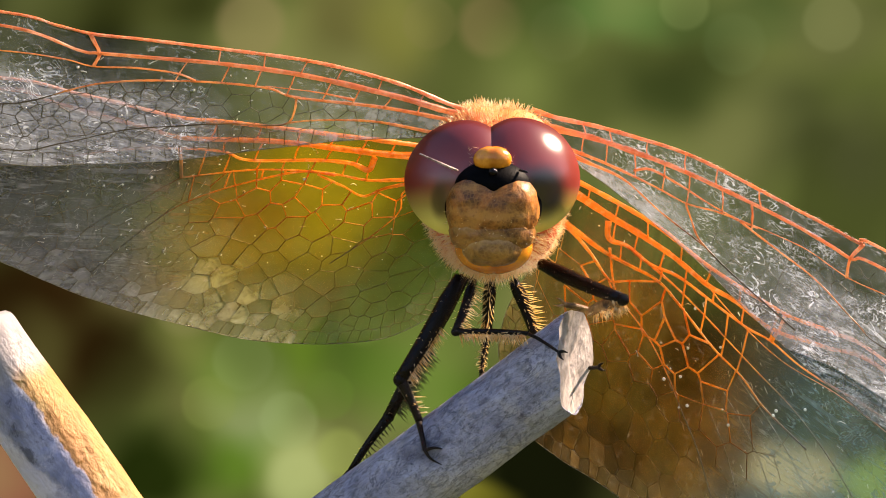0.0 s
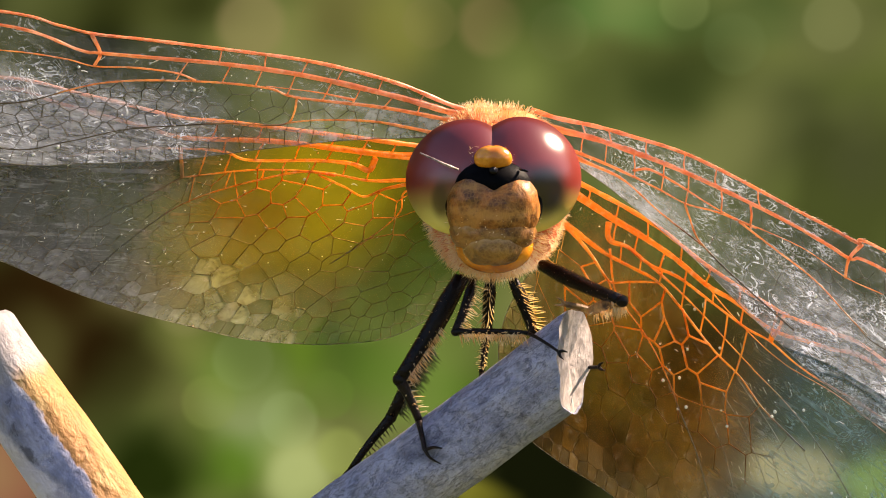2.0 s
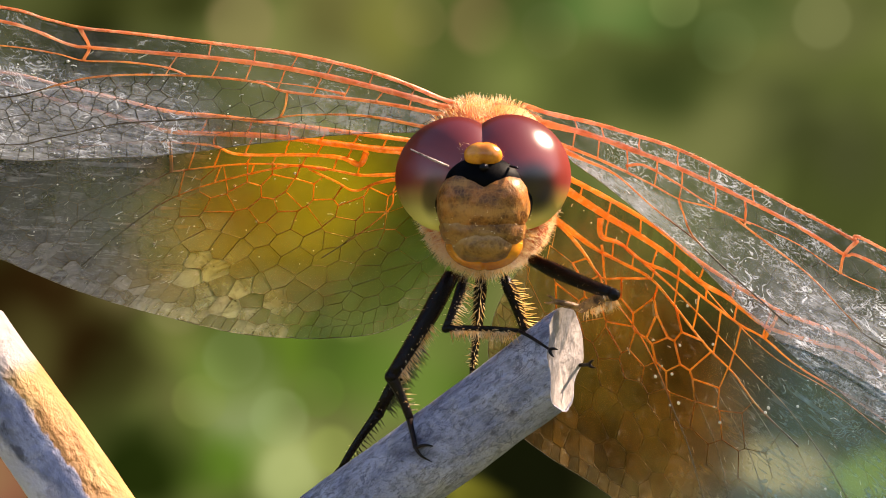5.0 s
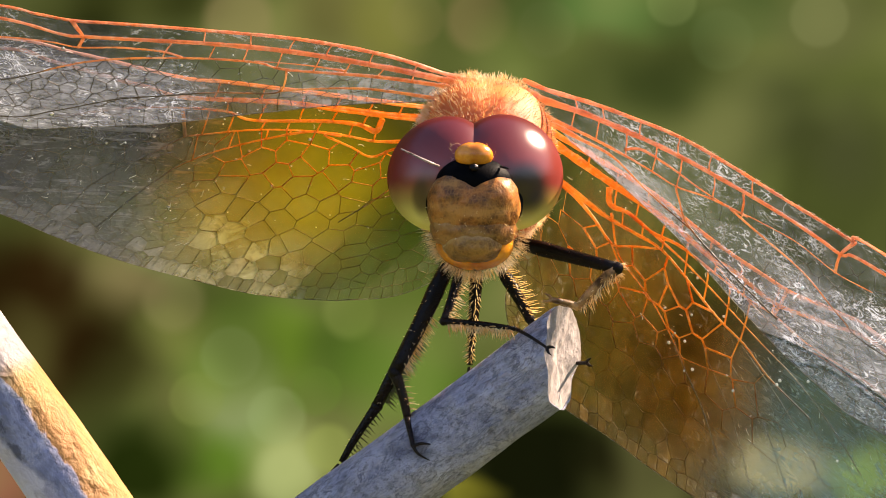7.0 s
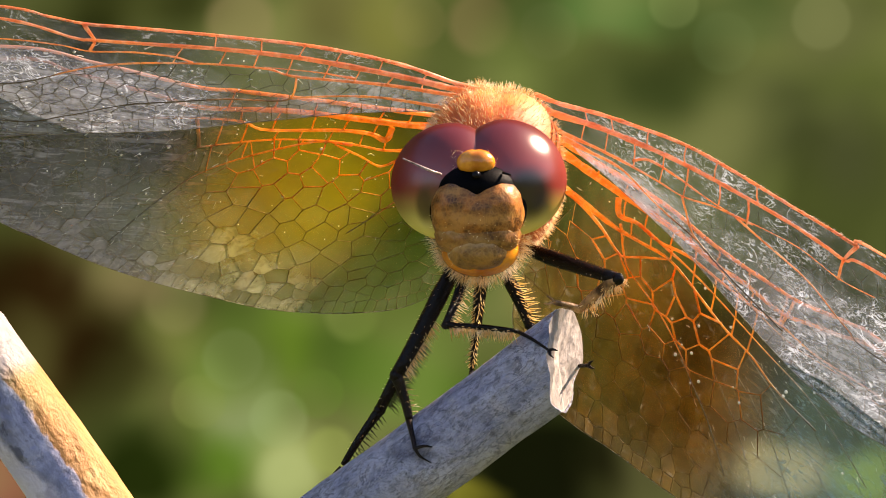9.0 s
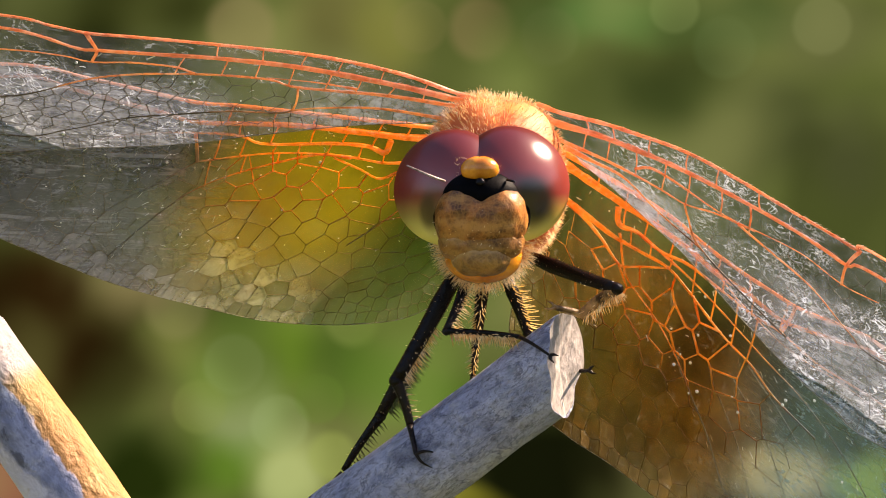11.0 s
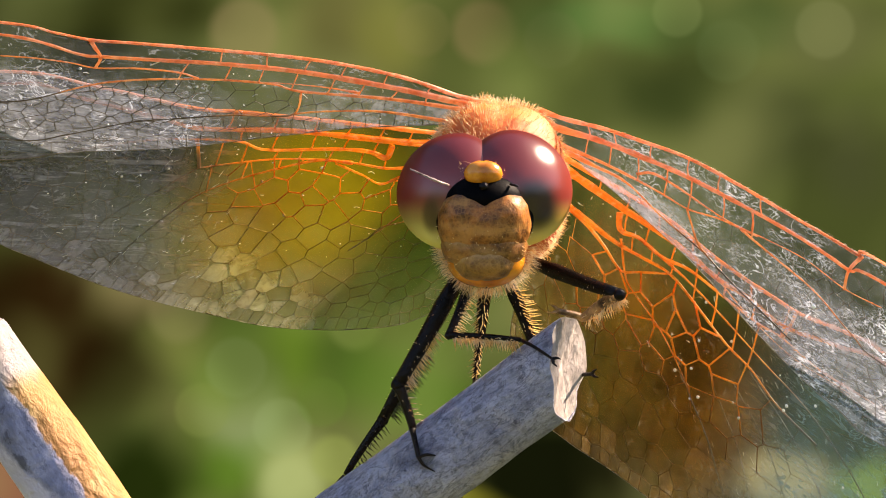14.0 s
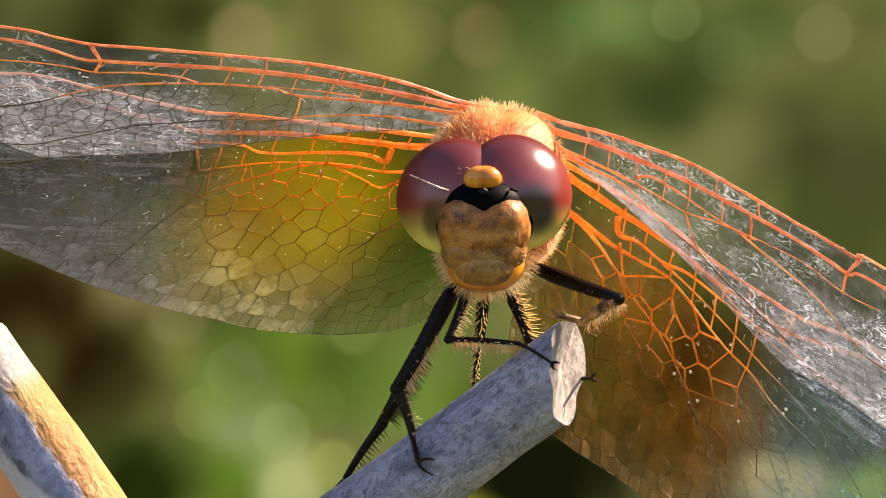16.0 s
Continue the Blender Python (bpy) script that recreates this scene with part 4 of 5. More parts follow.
    for i in range(1, n - 1):
        d = Vector(rim[i + 1] - rim[i - 1])
        inward = Vector((d.y, -d.x)).normalized()
        if inward.y > 0 and abs(inward.y) > 0.3:
            inward = -inward
        for inset, pitch, odd in ((0.32, 0.5, 0), (1.0, 0.75, 1)):
            u = 0.0
            while u < d.length / 2:
                if ((run + u) // pitch) != ((run + u - 0.1) // pitch):
                    q = Vector(rim[i]) + d.normalized() * (u + odd * 0.25) + inward * (inset + rnd.uniform(-0.04, 0.04) * (1 + 2 * odd))
                    if within(q.x, q.y) and q.y > top(q.x) and q.x < 23:
                        pts.append((q.x + rnd.uniform(-0.05, 0.05), q.y))
                        if not odd:
                            pts.append((q.x - inward.x * inset * 2, q.y - inward.y * inset * 2))
                u += 0.1
        run += d.length / 2
    if hind:
        # cells stand in rows that fan out from where the main veins part
        hub = (2.5, 0.9)
        for low, high, wide, along in ((0.9, 3.4, 0.42, 1.05), (3.4, 6.4, 0.21, 1.05), (6.4, 8.2 if seed == 3 else 24.0, 0.12, 1.05 if seed == 3 else 1.5)) + (((8.2, 24.0, 0.075, 0.75),) if seed == 3 else ()):
            k = 0
            while k * wide < 3.6:
                rho = low + 0.3 + (k % 2) * along * 0.5
                while rho < high:
                    a = -0.25 + (k + rnd.uniform(-0.22, 0.22)) * wide
                    r = rho + rnd.uniform(-0.2, 0.2) * along
                    q = (hub[0] + math.cos(a) * r, hub[1] + math.sin(a) * r)
                    if within(*q) and q[1] > top(q[0]) - 0.15 and gap_to_rim(*q) > 1.35:
                        pts.append(q)
                    rho += along
                k += 1
    while not hind and s < 25:
        step = (0.94 if s < 8 else 0.8 if s < 10 else 0.64) * 0.82
        c = -1.0 + (col % 2) * step * 0.5
        while c < 10:
            q = (s + rnd.uniform(-0.3, 0.3) * step, c + rnd.uniform(-0.3, 0.3) * step)
            if within(*q) and q[1] > top(q[0]) - 0.15 and gap_to_rim(*q) > 1.35:
                pts.append(q)
            c += step * 1.1
        s += step * 0.86
        col += 1
    net = []
    cells = []
    for p, q in cell_edges(pts, lambda s, c: (hind or s > (1.0 if seed == 1 else 6.5) + math.sin(c * 3.0) * 0.6) and within(s, c) and c > top(s) - 0.05, cells):
        deep = min(1.0, max(0.0, (p[1] - (3.6 if seed == 4 else 2.5)) / 3.0, (p[0] - 7.0) / 5.0))
        size = (0.042 if seed == 4 else 0.030) - (0.036 if seed == 4 else 0.016) * deep if hind else 0.016 if seed == 1 else 0.010
        if not hind and p[0] < 9.0:
            size *= 0.6
        if seed == 3 and p[0] > 9.0:
            size *= 0.6
        if gap_to_rim(*p) < 1.3:
            size = 0.011
        net.append(tube(lift([p, q]), size, 4, False))
    pv, pf, rv, rf = [], [], [], []
    for poly in cells:
        mx, my = sum(q[0] for q in poly) / len(poly), sum(q[1] for q in poly) / len(poly)
        outer = gap_to_rim(mx, my) < 0.9 + rnd.uniform(-0.15, 0.3)
        pane_v, pane_f = (rv, rf) if outer else (pv, pf)
        tx, ty, k = rnd.gauss(0, 0.022), rnd.gauss(0, 0.022), len(pane_v)
        pane_v += [Vector((mx + (q[0] - mx) * 0.985, my + (q[1] - my) * 0.985, camber(*q) + 0.03 + tx * (q[0] - mx) + ty * (q[1] - my))) for q in poly]
        pane_f.append(tuple(range(k, len(pane_v))))
    if hind:
        part("cell_skin", (pv, pf), PANE if seed == 3 else BROWN_PANE, skin, smooth=False)["kind"] = "stuff"
        part("margin_skin", (rv, rf), PALE_MARGIN if seed == 3 else MARGIN_PANE, skin, smooth=False)["kind"] = "stuff"
    part("cross_vein", joined(*geo), vein, skin)["kind"] = "stuff"
    part("cell_vein", joined(*net), (BROWN_CELL if seed == 4 else HIND_CELL) if hind else DARK_VEIN, skin)["kind"] = "stuff"
    # short bristles along the leading edge; dust, drops and modelled white glints on the skin
    hairs = []
    for i in range(380):
        t = rnd.random() * 0.75
        q = lead[int(t * (len(lead) - 2))].lerp(lead[int(t * (len(lead) - 2)) + 1], rnd.random())
        z = camber(q.x, q.y)
        hairs.append(((q.x, q.y, z), (q.x + 0.1, q.y - rnd.uniform(0.03, 0.07), z + rnd.uniform(-0.03, 0.1))))
    part("edge_bristles", spikes(hairs, 0.012), EDGE_HAIR, skin)["kind"] = "stuff"
    dust_glints = []
    for i in range(46):
        s, c = rnd.uniform(1, 16), rnd.uniform(0, 6)
        if within(s, c):
            dust_glints.append(ball((s, c, camber(s, c) + 0.02), (0.03 * rnd.uniform(0.5, 1.4), 0.025, 0.025), 6, 4))
    # short white curls modelled in place of glints
    for i in range(26 if hind else 34):
        s, c = rnd.uniform(0.5, 15), rnd.uniform(-0.2, 6)
        if within(s, c):
            a, l, bend = rnd.uniform(0, 6.28), rnd.uniform(0.1, 0.32), rnd.uniform(-1.5, 1.5)
            line = [(s + math.cos(a + bend * k) * l * k, c + math.sin(a + bend * k) * l * k) for k in (0.0, 0.5, 1.0)]
            dust_glints.append(tube(lift(line, 0.02 * rnd.choice((-1, 1))), rnd.uniform(0.008, 0.016), 4, False))
    for i in range(16 if hind else 6):
        s, c = rnd.uniform(5, 14), rnd.uniform(0.5, 5.5)
        if within(s, c):
            size = rnd.uniform(0.04, 0.075)
            dust_glints.append(ball((s, c, camber(s, c) - 0.03), (size, size, size * 0.6), 10, 6))
    if hind:
        lint = random.Random(40 + seed)
        for i in range(70):
            s, c = lint.uniform(8.5, 15), lint.uniform(0.8, 8)
            if within(s, c):
                a, l = lint.gauss(0.9, 0.5), lint.uniform(0.08, 0.3)
                dust_glints.append(tube(lift([(s, c), (s + math.cos(a) * l, c + math.sin(a) * l)], 0.02), lint.uniform(0.005, 0.010), 4, False))
    if seed == 4:
        rays = []
        for line in ([(9.2, 2.8), (11.6, 4.0), (14.4, 6.1)], [(8.6, 3.5), (10.8, 5.0), (13.0, 7.3)], [(7.8, 4.1), (9.8, 5.9), (11.6, 8.3)]):
            rays.append(tube(lift(smooth_line([Vector((*q, 0)) for q in line], 5), 0.01), 0.014, 5, False))
        part("ray_vein", joined(*rays), RAY_VEIN, skin, "thin pale outer veins")
    part("dust_glints", joined(*dust_glints), GLINT, skin)["kind"] = "stuff"
    return skin


# ---- body ----
PIVOT = Vector((2.0, 1.5, -0.8))
NECK = Vector((1.6, 1.0, 2.2))


def thorax_part(parent):
    c, r = Vector((1.82, 5.4, 2.06)) - PIVOT, (2.3, 4.1, 2.86)
    def shape(n):
        square = (abs(n.x) ** 2.6 + abs(n.y) ** 2.6 + abs(n.z) ** 2.6) ** (-1 / 2.6)
        return square + 0.03 * noise.noise(n * 2.5) - 0.05 * math.exp(-((n.x) / 0.12) ** 2) * max(0, n.z)
    ob = part("thorax", ball(c, r, 48, 32, shape), THORAX, parent, "orange hairy thorax")
    rnd = random.Random(3)
    hairs = []
    while len(hairs) < 6500:
        n = Vector((rnd.gauss(0, 1), rnd.gauss(0, 1), rnd.gauss(0, 1))).normalized()
        if n.y > 0.55 or (n.z > -0.5 and rnd.random() < 0.6 * min(1.0, max(0.0, (n.x + 0.1) / 0.45)) * (n.z > 0.1)):
            continue
        q = c + Vector((n.x * r[0], n.y * r[1], n.z * r[2])) * shape(n) * 0.99
        d = (n + Vector((rnd.gauss(0, 0.25), rnd.gauss(0, 0.2) - 0.15, rnd.gauss(0, 0.25)))).normalized()
        hairs.append((q, q + d * rnd.uniform(0.2, 0.45) * (1.0 - 0.25 * min(1.0, max(0.0, n.x / 0.4)))))
    part("thorax_hair", spikes(hairs, 0.011), HAIR, ob, "pale orange fur")["kind"] = "stuff"
    line = [Vector((2.1, 7.0, 2.4)) - PIVOT, Vector((2.1, 11, 2.6)) - PIVOT, Vector((2.1, 18, 2.4)) - PIVOT, Vector((2.1, 27, 2.0)) - PIVOT]
    part("abdomen", tube(smooth_line(line, 8), taper(line, [1.4, 1.15, 1.0, 0.6], 8), 16), THORAX, ob, "slim orange abdomen")
    return ob


def head_part(parent):
    def h(x, y, z):
        return Vector((x, y, z)) - NECK
    ob = part("head", ball(h(1.6, 0.8, 2.1), (2.35, 1.35, 1.75)), CAPSULE, parent)
    for side, cx, cz in ((-1, 0.66, 2.20), (1, 2.48, 2.28)):
        v, f = ball((0, 0, 0), (2.0, 1.55, 1.92), 56, 40, lambda n, s=side: 1 - 0.04 * max(0.0, -n.z) ** 2 - 0.13 * max(0.0, -s * n.x) ** 1.5 * max(0.0, n.z + 0.15))
        turn = Euler((0, radians(-4 * side), radians(30 * side))).to_matrix() @ Euler((radians(-12), 0, 0)).to_matrix()
        v = [turn @ q + h(cx, 0.20, cz) for q in v]
        part("compound_eye", (v, f), eye_material("compound_eye", side), ob, "glossy wine-red and yellow-green compound eye")
    def frons_shape(n):
        p = 2.35
        q = (abs(n.x) ** p + abs(n.y) ** p + abs(n.z) ** p) ** (-1 / p)
        if n.y < 0.3:
            q -= 0.26 * math.exp(-(n.x / 0.26) ** 2) * max(0.0, n.z) ** 2.2
            q -= 0.05 * math.exp(-(n.x / 0.10) ** 2) * max(0.0, n.z + 0.4)
            q += 0.06 * math.exp(-((abs(n.x) - 0.55) / 0.25) ** 2) * math.exp(-((n.z - 0.45) / 0.4) ** 2)
            q += 0.022 * noise.noise(n * 4) + 0.012 * noise.noise(n * 11)
        return q
    def lobe_shape(n):
        q = (abs(n.x) ** 2.4 + abs(n.y) ** 2.4 + abs(n.z) ** 2.4) ** (-1 / 2.4)
        return q - 0.03 * math.exp(-(n.x / 0.08) ** 2) * max(0.0, n.z + 0.3) + 0.03 * noise.noise(n * 3.5) + 0.015 * noise.noise(n * 9)
    part("forehead_plate", ball(h(1.54, -1.02, 1.24), (1.45, 1.18, 1.14), 72, 56, frons_shape), FRONS, ob, "brown swollen two-lobed forehead plate")
    part("clypeus", ball(h(1.53, -0.86, 0.52), (1.34, 1.22, 0.74), 64, 44, lobe_shape), CLYPEUS, ob, "grey brown middle face plate")
    part("labrum", ball(h(1.53, -0.86, 0.07), (0.98, 1.22, 0.68), 64, 44, lobe_shape), LABRUM, ob, "olive tan upper lip")
    part("vertex", ball(h(1.52, -1.50, 2.76), (0.60, 0.42, 0.42), 28, 20, lambda n: 1 - 0.06 * math.exp(-(n.x / 0.15) ** 2)), YELLOW, ob, "orange yellow bump between the eyes")
    part("face_suture", ball(h(1.56, -1.02, 1.42), (1.52, 0.42, 1.14), 56, 40, lambda n: (abs(n.x) ** 2.5 + abs(n.y) ** 2.5 + abs(n.z) ** 2.5) ** -0.4), BLACK, ob, "black seam round the face")
    part("forehead", ball(h(1.54, -1.02, 1.94), (1.27, 0.98, 0.85), 48, 36), BLACK, ob, "black band above the face")
    part("ocellus", ball(h(1.53, -1.92, 2.36), (0.15, 0.12, 0.13), 16, 10), LEG, ob)
    part("labium", ball(h(1.58, -0.72, 0.06), (1.22, 1.12, 0.86), 48, 30, lambda n: 1 - 0.05 * math.exp(-(n.x / 0.05) ** 2)), YELLOW, ob, "orange yellow lower lip")
    for side, pts in ((-1, [(0.45, -1.55, 2.42), (0.05, -1.92, 2.56), (-0.72, -1.80, 2.92)]), (1, [(2.35, -1.60, 2.42), (2.50, -1.78, 2.38), (2.60, -1.85, 2.34)])):
        line = [h(*q) for q in pts]
        part("antenna", tube(smooth_line(line, 5), taper(line, [0.036, 0.042, 0.024], 5), 7), LIT_ANTENNA if side < 0 else TARSUS, ob)
    rnd = random.Random(8)
    hairs = []
    for i in range(620):
        a = rnd.uniform(math.pi * 1.02, math.pi * 1.98)
        q = h(1.6 + 1.5 * math.cos(a) * rnd.uniform(0.85, 1.0), rnd.uniform(-0.9, 0.6), 0.55 + 1.45 * math.sin(a) * rnd.uniform(0.9, 1.0))
        d = Vector((math.cos(a), rnd.uniform(-0.5, 0.2), math.sin(a))) + Vector((rnd.gauss(0, .25), rnd.gauss(0, .25), rnd.gauss(0, .25)))
        hairs.append((q, q + d.normalized() * rnd.uniform(0.18, 0.5)))
    for i in range(220):
        n = Vector((rnd.gauss(0, 1), -abs(rnd.gauss(0, 1)), rnd.gauss(0, 1))).normalized()
        q = h(1.54 + 1.44 * n.x, -1.02 + 1.12 * n.y, 0.90 + 1.45 * n.z)
        hairs.append((q, q + (n + Vector((rnd.gauss(0, .3), 0, rnd.gauss(0, .3)))) * rnd.uniform(0.06, 0.13)))
    part("head_hair", spikes(hairs, 0.008), HAIR, ob, "pale fur under the head")["kind"] = "stuff"
    tufts = []
    for i in range(60):
        q = h(1.53 + rnd.uniform(-0.75, 0.75), -1.15 - rnd.random() * 0.45, 2.62 + rnd.uniform(-0.1, 0.5))
        tufts.append((q, q + Vector((rnd.gauss(0, .12), -rnd.uniform(0.05, 0.15), rnd.uniform(0.02, 0.12)))))
    part("brow_hair", spikes(tufts, 0.004), HAIR, ob)["kind"] = "stuff"
    return ob


# hip, knee, end of the shin, toes
LEGS = [
    ((0.58, 2.2, -0.91), (-1.40, 1.5, -4.25), (-0.78, 1.7, -5.64), (-0.58, 0.75, -6.47)),
    ((0.72, 3.0, -0.92), (-1.84, 4.0, -5.69), (-3.12, 4.3, -7.53), (-3.60, 4.2, -8.05)),
    ((0.99, 1.6, -0.99), (0.38, 0.4, -2.65), (2.71, 0.2, -2.69), (3.62, -0.95, -3.22)),
    ((1.57, 2.5, -1.01), (1.47, 3.0, -2.81), (1.29, 2.7, -4.11), (1.20, 2.3, -4.75)),
    ((2.31, 2.3, -1.01), (3.02, 2.6, -2.79), (4.30, 2.2, -3.99), (5.02, 1.0, -3.82)),
    ((3.23, 2.0, -0.50), (5.58, -1.1, -1.56), (4.71, 0.5, -2.00), (3.84, 0.1, -1.75))]


def bone(a, b, side):
    """Matrix at a whose z runs to b, x near side."""
    z = (b - a).normalized()
    x = (side - z * side.dot(z)).normalized()
    m = Matrix((x, z.cross(x), z)).transposed().to_4x4()
    m.translation = a
    return m


def limb(length, radii, sides=10):
    pts = [Vector((0.05 * math.sin(3 * i / 8), 0, length * i / 8)) for i in range(9)]
    return tube(pts, [float(np.interp(i / 8, np.linspace(0, 1, len(radii)), radii)) for i in range(9)], sides)


def comb(length, r, count, size, rnd, way, start=0.06):
    """Two rows of stiff bristles and some fine ones."""
    out = []
    for i in range(count):
        z = length * (start + (0.96 - start) * i / count)
        for s in (-1, 1):
            a = s * rnd.uniform(0.05, 0.6) + (math.pi if way < 0 else 0)
            d = Vector((math.cos(a), math.sin(a), rnd.uniform(0.15, 0.5)))
            q = Vector((math.cos(a) * r * 0.8, math.sin(a) * r * 0.8, z))
            out.append((q, q + d.normalized() * size * rnd.uniform(0.6, 1.15)))
        a = rnd.uniform(-1.3, 1.3) + (math.pi if way < 0 else 0)
        q = Vector((math.cos(a) * r * 0.8, math.sin(a) * r * 0.8, z))
        out.append((q, q + Vector((math.cos(a), math.sin(a), 0.8)).normalized() * size * rnd.uniform(0.2, 0.45)))
    return out


def leg_parts(parent):
    made, rnd = [], random.Random(21)
    thick = (0.27, 0.24, 0.16, 0.20, 0.21, 0.24)
    # bristles: kind, side on thigh and shin, bare share of the thigh
    # the first leg takes paler hair, sunlight on its bristles put into the colour
    dress = ((HAIR, (1, 1), 0.45), (SPINE, (-1, -1), 0.5), (HAIR, (1, -1), 0.1), (BRISTLE, (1, 1), 0.1), (BRISTLE, (1, 1), 0.1), (HAIR, (1, -1), 0.93))
    for (hip, knee, shin, toe), r in zip(LEGS, thick):
        hip, knee, shin, toe = Vector(hip), Vector(knee), Vector(shin), Vector(toe)
        side = ((hip + shin) / 2 - knee).normalized()
        l1, l2 = (knee - hip).length, (shin - knee).length
        femur = part("femur", joined(limb(l1, [r * 0.8, r * 1.1, r, r * 0.9, r * 0.8]), ball((0.05 * math.sin(3), 0, l1), (r * 0.86, r * 0.86, r * 0.86), 12, 8)), LEG, parent)
        coat, way, bare = dress[len(made)]
        part("bristles", spikes(comb(l1, r, int(l1 * 11), 0.5, rnd, way[0], bare), 0.018), coat, femur)["kind"] = "stuff"
        pale = len(made) == 5
        r2 = r * (0.8 if pale else 0.62)
        tibia = part("tibia", limb(l2 + 0.03, [r * 0.8, r2, r2 * 0.9, r2 * 0.75]), LIT_LEG if pale else TARSUS if len(made) == 0 else LEG, parent)
        part("bristles", spikes(comb(l2, r2, int(l2 * (6 if coat == SPINE else 11 if pale else 5 if len(made) == 0 else 22 if len(made) == 2 else 14)), 0.42, rnd, way[1]), 0.018), coat, tibia)["kind"] = "stuff"
        for limb_ob, length, thick_at in ((femur, l1, r), (tibia, l2, r2)):
            fuzz = []
            for i in range(int(length * 9)):
                a, z = rnd.uniform(0, 6.283), rnd.uniform(0.03, 0.97)
                q = Vector((math.cos(a) * thick_at * 0.9, math.sin(a) * thick_at * 0.9, length * z))
                fuzz.append((q, q + Vector((math.cos(a), math.sin(a), 0.7)) * rnd.uniform(0.05, 0.12)))
            part("fuzz", spikes(fuzz, 0.006), HAIR, limb_ob)["kind"] = "stuff"
        d = toe - shin
        line = [Vector((0, 0, 0)), d * 0.35 + Vector((0, -0.03, 0.03)), d * 0.7 + Vector((0, -0.03, 0.02)), d]
        foot = tube(smooth_line(line, 4), taper(line, [r2 * 0.7, r2 * 0.6, r2 * 0.5, r2 * 0.45], 4), 8)
        claws = []
        for s in (-1, 1):
            e = Vector((0.94, -0.1, -0.33)) if len(made) == 0 else d.normalized()
            g = 1.0 if len(made) < 2 else 0.5
            w = e.cross(Vector((0, 1, 0))).normalized()
            line = [d, d + e * 0.25 * g + w * 0.18 * s * g, d + e * 0.66 * g + w * 0.26 * s * g + Vector((0, 0.08, 0))]
            claws.append(tube(smooth_line(line, 4), taper(line, [0.065, 0.05, 0.012], 4), 6))
        part("tarsus", joined(foot, *claws), LIT_LEG if len(made) == 5 else TARSUS, parent, at=Matrix.Translation((shin - BASE) * U))
        made.append((femur, tibia, hip, knee, shin, side, l1, l2))
    return made


def dragonfly():
    fly = new("dragonfly")
    fly.location = (BASE.x * U, BASE.y * U, HEIGHT + BASE.z * U)
    tagged(fly, "orange dragonfly with amber-stained clear wings perched on a stem tip", "dragonfly")
    parts = {"thorax": thorax_part(fly), "head": head_part(fly), "legs": leg_parts(fly)}
    for key, spec, hind, label, seed in (
            ("lf", LEFT_FOREWING, False, "clear forewing with orange veins", 1), ("rf", RIGHT_FOREWING, False, "clear forewing with orange veins", 2),
            ("lh", LEFT_HINDWING, True, "amber-stained hindwing with orange veins", 3), ("rh", RIGHT_HINDWING, True, "amber-stained hindwing with orange veins", 4)):
        parts[key] = wing("hindwing" if hind else "forewing", spec, hind, fly, label, seed)
    return parts


setting()
dead_stem((4.17, 0.5, -3.56), (-0.75, 0.31, -0.58), 15.0, 1.36, 1.44, 1.7, 0.16, (-22, 14, -400), False, "weathered grey broken plant stem under the dragonfly")
dead_stem((-11.70, -12.0, -2.02), (0.565, 0.03, -0.825), 11.1, 1.02, 1.11, 5.1, 0.05, (6, -12, -400), True, "pale broken plant stem with a tan strip along one side")
FLY = dragonfly()


# ---- movement ----
def leg_rows(leg, hips):
    """Rows for thigh and shin: the hip rides with the body, the foot keeps its grip."""
    femur, tibia, hip, knee, shin, side, l1, l2 = leg
    thigh, calf = [], []
    for t, shift in hips:
        a = hip + shift
        d = shin - a
        reach = min(d.length, (l1 + l2) * 0.999)
        u = d.normalized()
        x = (l1 * l1 - l2 * l2 + reach * reach) / (2 * reach)
        out = (u * side.dot(u) - side).normalized()
        k = a + u * x + out * math.sqrt(max(0.0, l1 * l1 - x * x))
        for rows, p, q in ((thigh, a, k), (calf, k, shin)):
            m = bone(p, q, side)
            m.translation = (m.translation - BASE) * U
            rows.append((t, m))
    return thigh, calf


def raised_leg_rows(leg, hips):
    """Rows for the fore leg that props up the head: its knee climbs as the body lifts, the shin keeps its foot."""
    femur, tibia, hip, knee, shin, side, l1, l2 = leg
    thigh, calf = [], []
    for t, shift in hips:
        k = knee + Vector((0.6, 0, 1.65)) * shift.z
        k.y = shin.y - math.sqrt(max(0.05, l2 * l2 - (k.x - shin.x) ** 2 - (k.z - shin.z) ** 2))
        a = k + (hip + shift - k).normalized() * l1
        for rows, p, q in ((thigh, a, k), (calf, k, shin)):
            m = bone(p, q, side)
            m.translation = (m.translation - BASE) * U
            rows.append((t, m))
    return thigh, calf


